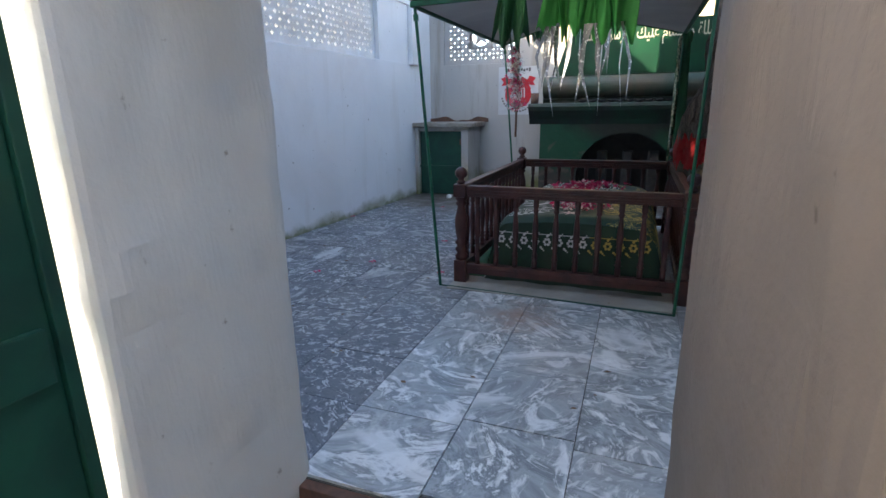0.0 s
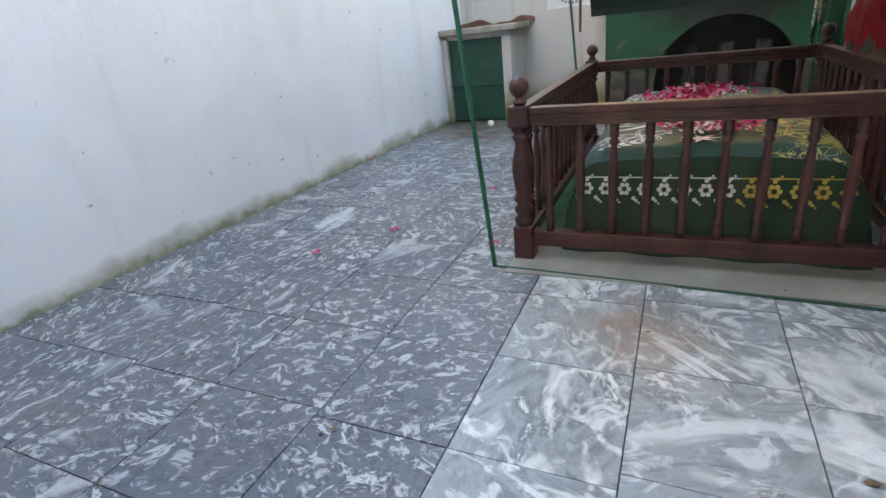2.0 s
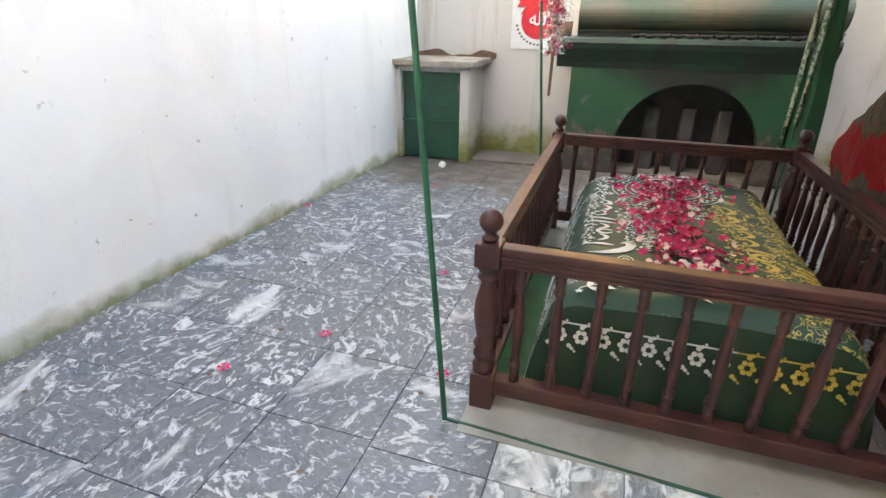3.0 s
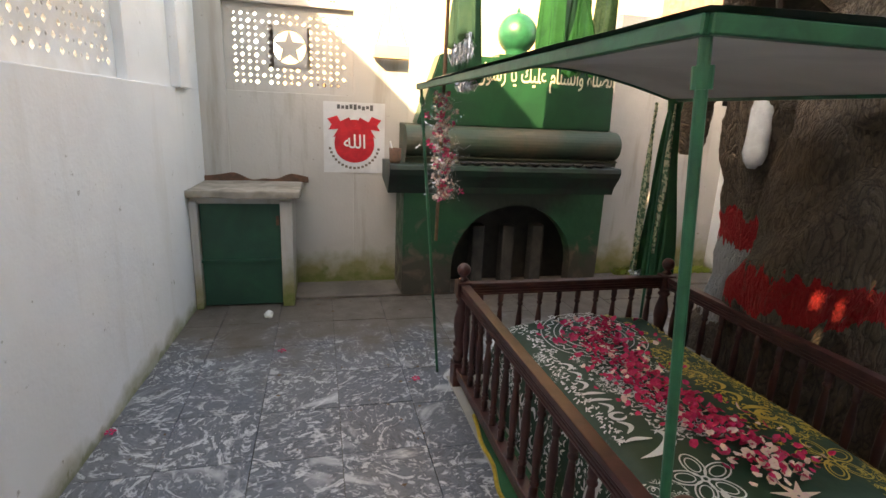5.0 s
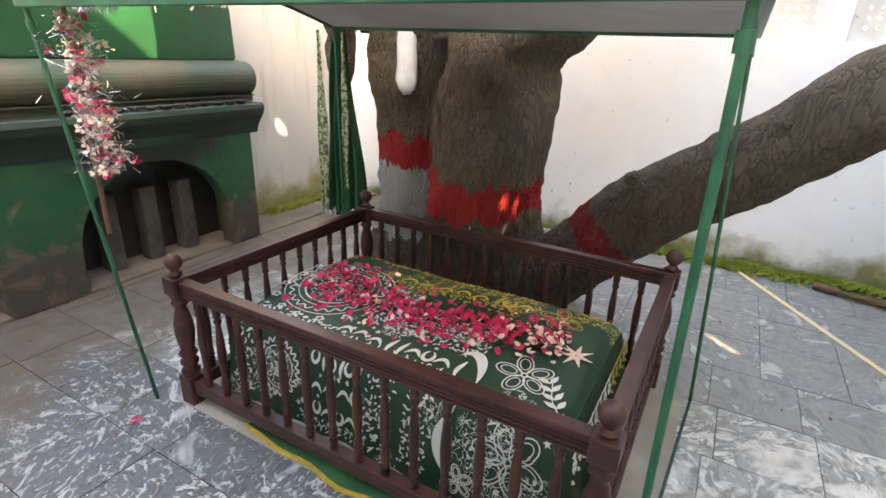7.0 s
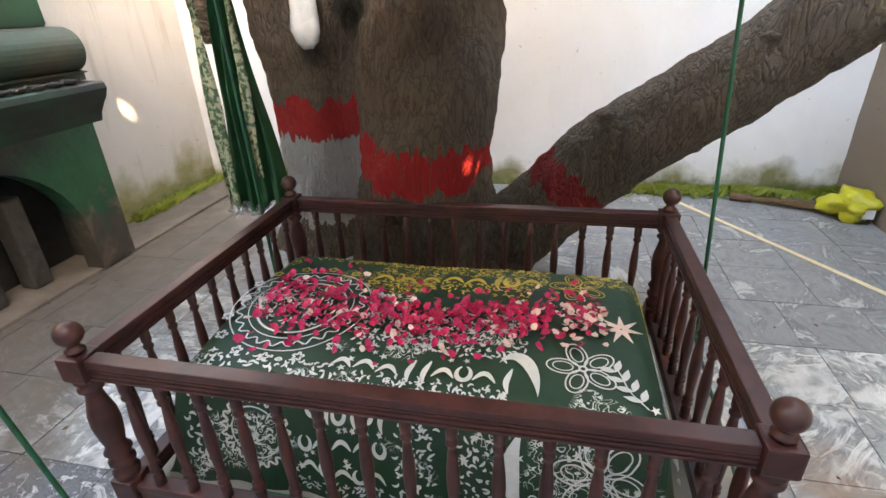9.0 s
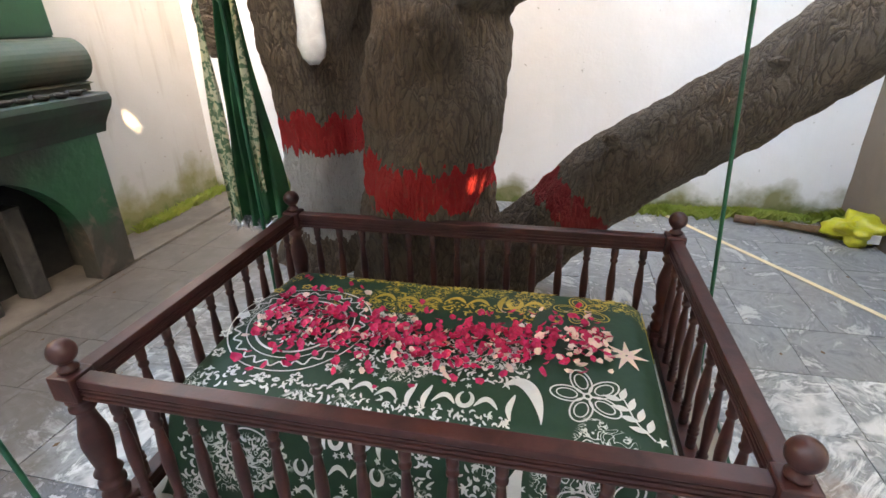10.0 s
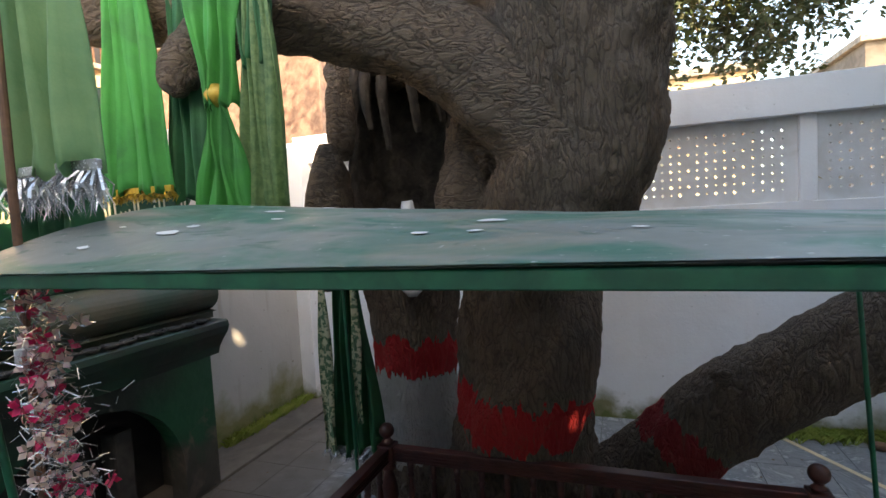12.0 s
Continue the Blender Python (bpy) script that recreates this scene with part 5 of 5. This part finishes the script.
part("bough", limb([(2.25, 1.62, 1.8, 0.3), (2.3, 1.6, 2.3, 0.26), (2.3, 1.55, 2.8, 0.26), (2.25, 1.5, 3.3, 0.24)], 40, 36, 0.15, 0.06, 1.0, 41.0), BARK_U, tree, "inner rib of the hollow", True)
part("bough", limb([(2.55, 2.75, 3.0, 0.2), (2.4, 2.3, 3.22, 0.34), (2.2, 1.7, 3.35, 0.34), (2.05, 1.2, 3.3, 0.3)], 36, 36, 0.15, 0.06, 1.0, 43.0), BARK_U, tree, "arched top of the hollow", True)

for k, (px, py, pz, rr) in enumerate(((1.69, 0.33, 1.08, 0.04), (1.62, -0.30, 1.44, 0.035))):
    part("knot", limb([(px + 0.05, py, pz, rr), (px - 0.01, py - 0.03, pz + 0.02, rr * 0.9), (px - 0.03, py - 0.06, pz + 0.03, rr * 0.3)], 14, 18, 0.3, 0.08, 1.0, 50.0 + k), BARK_U, tree, "old branch knot", True)

# leaves: one mesh of many small folded blades on drooping sprays
bm_l, bm_t = bmesh.new(), bmesh.new()
rnd = random.Random(21)


def spray(p, length, leaves, size):
    """A drooping twig with alternate leaves."""
    d = Vector((rnd.uniform(-0.5, 0.5), rnd.uniform(-0.5, 0.5), -1)).normalized()
    q = p.copy()
    for k in range(leaves):
        q2 = q + d * length / leaves + Vector((rnd.uniform(-1, 1), rnd.uniform(-1, 1), 0)) * 0.02
        if k % 3 == 0:
            rod(bm_t, q, q2, 0.003, 3)
        for _ in range(2):
            o = Vector((rnd.uniform(-1, 1), rnd.uniform(-1, 1), rnd.uniform(-0.7, 0.3))).normalized() * size
            s = o.cross(Vector((rnd.uniform(-1, 1), rnd.uniform(-1, 1), rnd.uniform(-1, 1)))).normalized() * size * 0.36
            b = q2 + o * rnd.uniform(0.2, 0.9)
            v = [bm_l.verts.new(x) for x in (b, b + o * 0.45 + s, b + o * 1.1, b + o * 0.45 - s)]
            bm_l.faces.new(v)
        q = q2


for _ in range(260):
    c = Vector((rnd.uniform(3.9, 4.7), rnd.uniform(-0.95, 0.5), 0))
    low = 3.62 + 0.35 * noise.noise(Vector((c.y * 3.0, 1.0, 0.0)))
    spray(Vector((c.x, c.y, low + rnd.random() ** 1.6 * 1.2)), rnd.uniform(0.4, 0.75), 12, 0.062)
for _ in range(26):
    c = Vector((rnd.uniform(4.0, 4.8), rnd.uniform(-2.2, -1.3), rnd.uniform(4.15, 4.9)))
    spray(c, rnd.uniform(0.4, 0.7), 12, 0.062)
# overhead sprays out of view, added to shade and dapple the court
for _ in range(170):
    a, r = rnd.uniform(0, 6.283), math.sqrt(rnd.random())
    x, y = 1.7 + 4.0 * r * math.cos(a), 0.6 + 4.0 * r * math.sin(a)
    if x < -1.6:
        continue
    spray(Vector((x, y, 6.2 - 1.2 * r * r + rnd.uniform(-0.8, 1.2))), rnd.uniform(0.5, 0.9), 9, 0.13)
tagged(part("twigs", bm_t, M_STRAW, tree), kind="stuff")
tagged(part("crown", bm_l, M_LEAF, tree, "small rounded green leaves in drooping sprays"), kind="stuff")

bag = thing("plastic_bag", "crumpled clear plastic bag nailed to the trunk", "bag", at=(2.0, 2.04, 1.8))
bm = bmesh.new()
lathe(bm, [(0.04, 0.24), (0.065, 0.10), (0.08, 0.0), (0.088, -0.15), (0.095, -0.27), (0.075, -0.34), (0.03, -0.37)], 20)
for v in bm.verts:
    v.co += Vector(noise.noise_vector(v.co * 22)) * 0.016
    v.co.x *= 0.6
part("bag", bm, M_PLASTIC, bag, "", True)


# ---- flags and cloths ----
def flag(label, material, at, rz, w0, w1, length, folds, depth, seed, edge=None, sway=0.0, knot=False):
    t = thing("flag", label, "flag", "green flags on the bough", at=at)
    t.rotation_euler = (0, 0, radians(rz))
    part("cloth", drape(w0, w1, length, folds, depth, seed=seed, sway=sway), material, t, "", True)
    if edge:
        em, el = edge
        part("fringe", fringe([(sway, -w1 / 2, -length + 0.01), (sway, w1 / 2, -length + 0.01)], el, 220, seed, 0.03, 0.008), em, t, "shiny fringe along the hem")
        part("fringe_band", boxes(((sway - 0.008, -w1 / 2, -length), (sway + 0.012, w1 / 2, -length + 0.03)), bevel=0.004), em, t)
    if knot:
        bm = bmesh.new()
        lathe(bm, [(0.02, -0.05), (0.05, -0.02), (0.055, 0.01), (0.03, 0.05)], 14, (0, 0, -length * 0.93))
        part("knot", bm, M_GOLD, t, "gold cord knot", True)
    return t


flag("long bright green flag with gold fringe", M_FLAG, (0.86, 2.98, 3.3), 0, 0.20, 0.44, 1.18, 4, 0.034, 1, (M_GOLD, 0.06))
flag("dark green flag folded on the bough", M_FLAG_D, (0.95, 2.72, 3.05), 0, 0.12, 0.26, 0.98, 3, 0.028, 2)
flag("bright green flag tied with gold cord", M_FLAG, (0.84, 2.43, 3.15), 8, 0.34, 0.13, 0.68, 3, 0.035, 3, None, 0.0, True)
flag("bright green flag gathered at a knot", M_FLAG, (0.82, 2.42, 2.50), 8, 0.08, 0.30, 0.52, 4, 0.026, 4)
flag("olive brocade cloth with silver print", M_FLAG_O, (0.88, 2.22, 3.2), -6, 0.14, 0.26, 1.2, 4, 0.026, 5)
flag("dark green cloth with leaf border", M_FLAG_D, (0.9, 2.24, 3.2), -6, 0.2, 0.16, 0.55, 3, 0.03, 6)
flag("pale green flag with silver tinsel hem", M_FLAG_P, (-0.03, 2.24, 3.1), 0, 0.20, 0.40, 1.0, 3, 0.035, 7, (M_TINSEL, 0.13))
flag("dark green flag on the rusty staff", M_FLAG_D, (0.05, 2.36, 3.1), 0, 0.12, 0.30, 1.2, 3, 0.03, 8, (M_TINSEL, 0.09))
# cloth tied to the canopy corner
cloth = thing("tied_cloth", "dark green cloth with gold printed border tied up", "cloth", at=(1.47, 2.22, 1.84))
part("cloth", drape(0.08, 0.36, 1.22, 4, 0.036, seed=9), M_FLAG_D, cloth, "", True)
bm = drape(0.03, 0.09, 1.19, 1, 0.014, nu=8, seed=10)
bmesh.ops.translate(bm, verts=bm.verts[:], vec=(-0.06, 0.12, -0.01))
part("printed_border", bm, M_PRINT, cloth, "pale gold printed border", True)
bm = drape(0.02, 0.05, 1.0, 1, 0.014, nu=8, seed=12)
bmesh.ops.translate(bm, verts=bm.verts[:], vec=(-0.06, -0.08, -0.02))
part("printed_border", bm, M_PRINT, cloth, "", True)
part("tinsel_hem", fringe([(0, -0.18, -1.2), (0, 0.18, -1.2)], 0.09, 260, 3, 0.05, 0.009), M_TINSEL, cloth, "silver tinsel hem")
bm = bmesh.new()
lathe(bm, [(0.02, -0.1), (0.045, -0.06), (0.05, 0.0), (0.02, 0.04)], 12)
part("knot", bm, M_FLAG_D, cloth, "", True)
# flags under the doorway lintel
for k, (x, z, w, mt) in enumerate(((0.80, 1.79, 0.07, M_FLAG_D), (0.93, 1.79, 0.12, M_FLAG), (1.02, 1.79, 0.12, M_FLAG))):
    t = thing("door_flag", "green cloth strip hanging under the lintel", "flag", "flags at the doorway", at=(x, -2.02, z))
    t.rotation_euler = (0, 0, radians(90))
    part("cloth", drape(w * 0.6, w, 0.44, 3, 0.012, seed=30 + k), mt, t, "", True)
    if k:
        part("tinsel", fringe([(0, -w / 2, -0.42), (0, w / 2, -0.42)], 0.19, 9, 40 + k, 0.02, 0.012), M_TINSEL, t, "white tinsel strands").name = "tinsel_tuft"

# ---- loose things ----
broom = thing("broom", "straw broom lying on the marble by the wall", "broom", at=(3.56, -0.96, 0.0))
bm = bmesh.new()
rn = random.Random(2)
for k in range(110):
    y0, e = rn.uniform(-0.02, 0.02), rn.gauss(0, 0.05)
    rod(bm, (rn.gauss(0, 0.012), -0.05, 0.02 + rn.uniform(0, 0.025)), (-0.2 + e, -0.78 + rn.uniform(-0.1, 0.1), 0.008 + rn.uniform(0, 0.04)), 0.0025, 4)
tagged(part("straws", bm, M_STRAW, broom), kind="stuff")
part("binding", rod(bmesh.new(), (0.01, 0.0, 0.034), (-0.03, -0.16, 0.034), 0.034, 12), M_ROD, broom, "wound brown binding")
ybag = thing("yellow_bag", "crumpled yellow plastic bag on the floor", "bag", at=(3.3, -1.75, 0.0))
bm = bmesh.new()
bmesh.ops.create_icosphere(bm, subdivisions=4, radius=0.17)
for v in bm.verts:
    v.co += v.co.normalized() * 0.09 * noise.fractal(v.co * 9, 1, 2, 3)
    v.co.z = max(-0.002, v.co.z * 0.7 + 0.09)
part("bag", bm, M_YELLOW, ybag, "", True)
part("label", boxes(((-0.19, -0.08, 0.05), (-0.175, 0.0, 0.12)), bevel=0.003), M_WHITE, ybag, "white printed label")
line = tagged(part("painted_line", bar((3.62, -0.42, 0.004), (1.75, -1.58, 0.004), 0.042, 0.006), M_STRIP), "pale yellow strip across the floor", "line", kind="structure")
for k, (x, y) in enumerate(((-0.83, 0.2), (-1.11, -0.17), (-1.13, 2.62), (-0.26, 2.09), (-1.93, 1.78), (-0.2, 0.1), (-0.5, 1.0))):
    bm = bmesh.new()
    rn = random.Random(k)
    for q in range(5):
        a = q * 1.3 + k
        vs = [bm.verts.new((0.026 * math.cos(a + b) * r, 0.026 * math.sin(a + b) * r, 0.004 + h)) for b, r, h in ((0, 0.2, 0.004), (0.5, 1, 0.012), (0, 1.2, 0.004), (-0.5, 1, 0.010))]
        bm.faces.new(vs)
    p = part("fallen_petal", bm, M_PINK)
    p.location = (x, y, 0.0)
    tagged(p, "crimson rose petals fallen on the marble", "petal", "fallen petals")
crumbs = bmesh.new()
rn = random.Random(17)
for _ in range(260):
    x, y = rn.uniform(-1.8, 3.5), rn.uniform(-1.6, 3.9)
    if -0.1 < x < 1.5 and -0.1 < y < 2.1:
        continue
    r, a = rn.uniform(0.004, 0.013), rn.uniform(0, 6.28)
    vs = [crumbs.verts.new((x + r * math.cos(a + k * 1.57) * (1.6 if k % 2 else 0.7), y + r * math.sin(a + k * 1.57), 0.002 + rn.uniform(0, 0.004))) for k in range(4)]
    crumbs.faces.new(vs)
tagged(part("leaf_litter", crumbs, M_STRAW), "dry leaf crumbs scattered over the marble", "litter", kind="stuff")
scrap = bmesh.new()
bmesh.ops.create_icosphere(scrap, subdivisions=2, radius=0.035)
for v in scrap.verts:
    v.co += Vector(noise.noise_vector(v.co * 40)) * 0.015
    v.co.z = max(-0.0, v.co.z + 0.025)
sc = tagged(part("paper_scrap", scrap, M_WHITE), "crumpled white paper scrap on the floor", "paper")
sc.location = (-1.28, 3.28, 0.0)

bloom = thing("marigold", "orange marigold head stuck in the lattice screen", "flower", at=(3.885, -0.74, 2.07))
bm = bmesh.new()
for k in range(60):
    a, e = k * 2.399, math.asin(1 - 2 * (k + 0.5) / 60)
    d = Vector((math.cos(a) * math.cos(e), math.sin(a) * math.cos(e), math.sin(e)))
    w = d.orthogonal().normalized() * 0.014
    vs = [bm.verts.new(q) for q in (d * 0.01, d * 0.035 + w, d * 0.05, d * 0.035 - w)]
    bm.faces.new(vs)
part("petals", bm, M_GOLD, bloom)
part("heart", lathe(bmesh.new(), [(0.006, -0.012), (0.016, 0.0), (0.006, 0.012)], 10), M_CLAY, bloom)
part("stalk", rod(bmesh.new(), (0.0, 0.0, 0.0), (0.03, 0.01, -0.02), 0.004, 6), M_GRASS, bloom)

# grass and moss along the east wall and north-east foot
bm = bmesh.new()
rn = random.Random(6)


def tuft(x, y, h):
    for _ in range(7):
        a = rn.uniform(0, 6.28)
        d = Vector((math.cos(a), math.sin(a), 0))
        s = Vector((-d.y, d.x, 0)) * 0.006
        b = Vector((x, y, 0.0)) + d * rn.uniform(0, 0.02)
        l = h * rn.uniform(0.4, 1.0)
        v = [bm.verts.new(q) for q in (b - s, b + s, b + d * 0.4 * l + Vector((0, 0, 0.7 * l)) + s * 0.7, b + d * 0.9 * l + Vector((0, 0, l)))]
        bm.faces.new((v[0], v[1], v[2]))
        bm.faces.new((v[0], v[2], v[3]))


for _ in range(1500):
    y = rn.uniform(-2.6, 0.35)
    tuft(3.79 - abs(rn.gauss(0, 0.07)), y, 0.12 * (0.6 + 0.6 * noise.noise(Vector((0, y * 2.3, 0)))))
for _ in range(260):
    tuft(rn.uniform(2.4, 3.6), 4.09 - abs(rn.gauss(0, 0.03)), 0.10)
tagged(part("grass", bm, M_GRASS), "mossy weeds growing along the wall foot", "grass", kind="stuff")


# ---- houses beyond the walls ----
def house(label, at, size, floors, cols, material, face="y"):
    t = thing("house", label, "house", at=at)
    w, d, h = size
    part("wall", boxes(((0, 0, 0), (w, d, h)), bevel=0.02), material, t)
    part("roof", boxes(((-0.15, -0.15, h), (w + 0.15, d + 0.15, h + 0.18)), bevel=0.02), M_STONE, t)
    for i in range(cols):
        for j in range(floors):
            cx, cz_ = (i + 0.5) * w / cols, (j + 0.55) * h / floors
            if face == "x":
                cx = (i + 0.5) * d / cols
                win = part("window", boxes(((-0.03, cx - 0.4, cz_ - 0.5), (0.0, cx + 0.4, cz_ + 0.5))), M_DARK, t)
                part("sill", boxes(((-0.12, cx - 0.5, cz_ - 0.58), (0.0, cx + 0.5, cz_ - 0.5))), M_STONE, win)
                for k in range(6):
                    part("grille_bar", boxes(((-0.05, cx - 0.36 + 0.14 * k, cz_ - 0.5), (-0.032, cx - 0.33 + 0.14 * k, cz_ + 0.5))), M_ROD, win)
            else:
                win = part("window", boxes(((cx - 0.4, -0.03, cz_ - 0.5), (cx + 0.4, 0.0, cz_ + 0.5))), M_DARK, t)
                part("sill", boxes(((cx - 0.5, -0.12, cz_ - 0.58), (cx + 0.5, 0.0, cz_ - 0.5))), M_STONE, win)
                for k in range(6):
                    part("grille_bar", boxes(((cx - 0.36 + 0.14 * k, -0.05, cz_ - 0.5), (cx - 0.33 + 0.14 * k, -0.032, cz_ + 0.5))), M_ROD, win)
    return t


house("ochre rendered house with barred windows", (-1.5, 9.0, -0.3), (7.6, 5.0, 7.2), 2, 4, M_HOUSE)
house("low brick ruin behind the back wall", (5.6, 4.9, -0.3), (2.2, 3.6, 5.2), 1, 1, M_BRICK)
house("pinkish house beyond the east wall", (13.0, -2.3, -0.3), (5.0, 2.0, 5.3), 2, 2, M_HOUSE, "x")
house("grey flat-roofed house beyond the east wall", (16.0, -11.5, -0.3), (6.0, 6.0, 6.3), 2, 3, M_CEMENT, "x")

# ---- floor slabs ----
TILE = 0.435
made = {}
rnd = random.Random(8)
for i in range(-6, 10):
    x0 = 0.11 + (i - 0) * TILE
    shift = rnd.choice((0.0, 0.02, 0.2, -0.03))
    for j in range(-1, 15):
        y0 = -2.07 + j * TILE + shift
        lo_x, hi_x = max(x0, -2.3), min(x0 + TILE, 3.98)
        lo_y, hi_y = max(y0, -2.095), min(y0 + TILE, 4.2)
        if hi_x - lo_x < 0.06 or hi_y - lo_y < 0.06:
            continue
        zone = M_MARBLE_D if x0 < -0.3 else M_MARBLE_E if x0 > 1.3 else M_MARBLE
        key = (round(hi_x - lo_x, 3), round(hi_y - lo_y, 3), zone.name)
        if key not in made:
            g = 0.0022
            bm = boxes(((g, g, -0.03), (key[0] - g, key[1] - g, 0.0)))
            me = bpy.data.meshes.new("marble_slab")
            bm.to_mesh(me)
            bm.free()
            me.materials.append(zone)
            made[key] = me
        ob = new("marble_slab", made[key])
        ob.location = (lo_x, lo_y, rnd.uniform(-0.0025, 0.0))
        ob.parent = floor
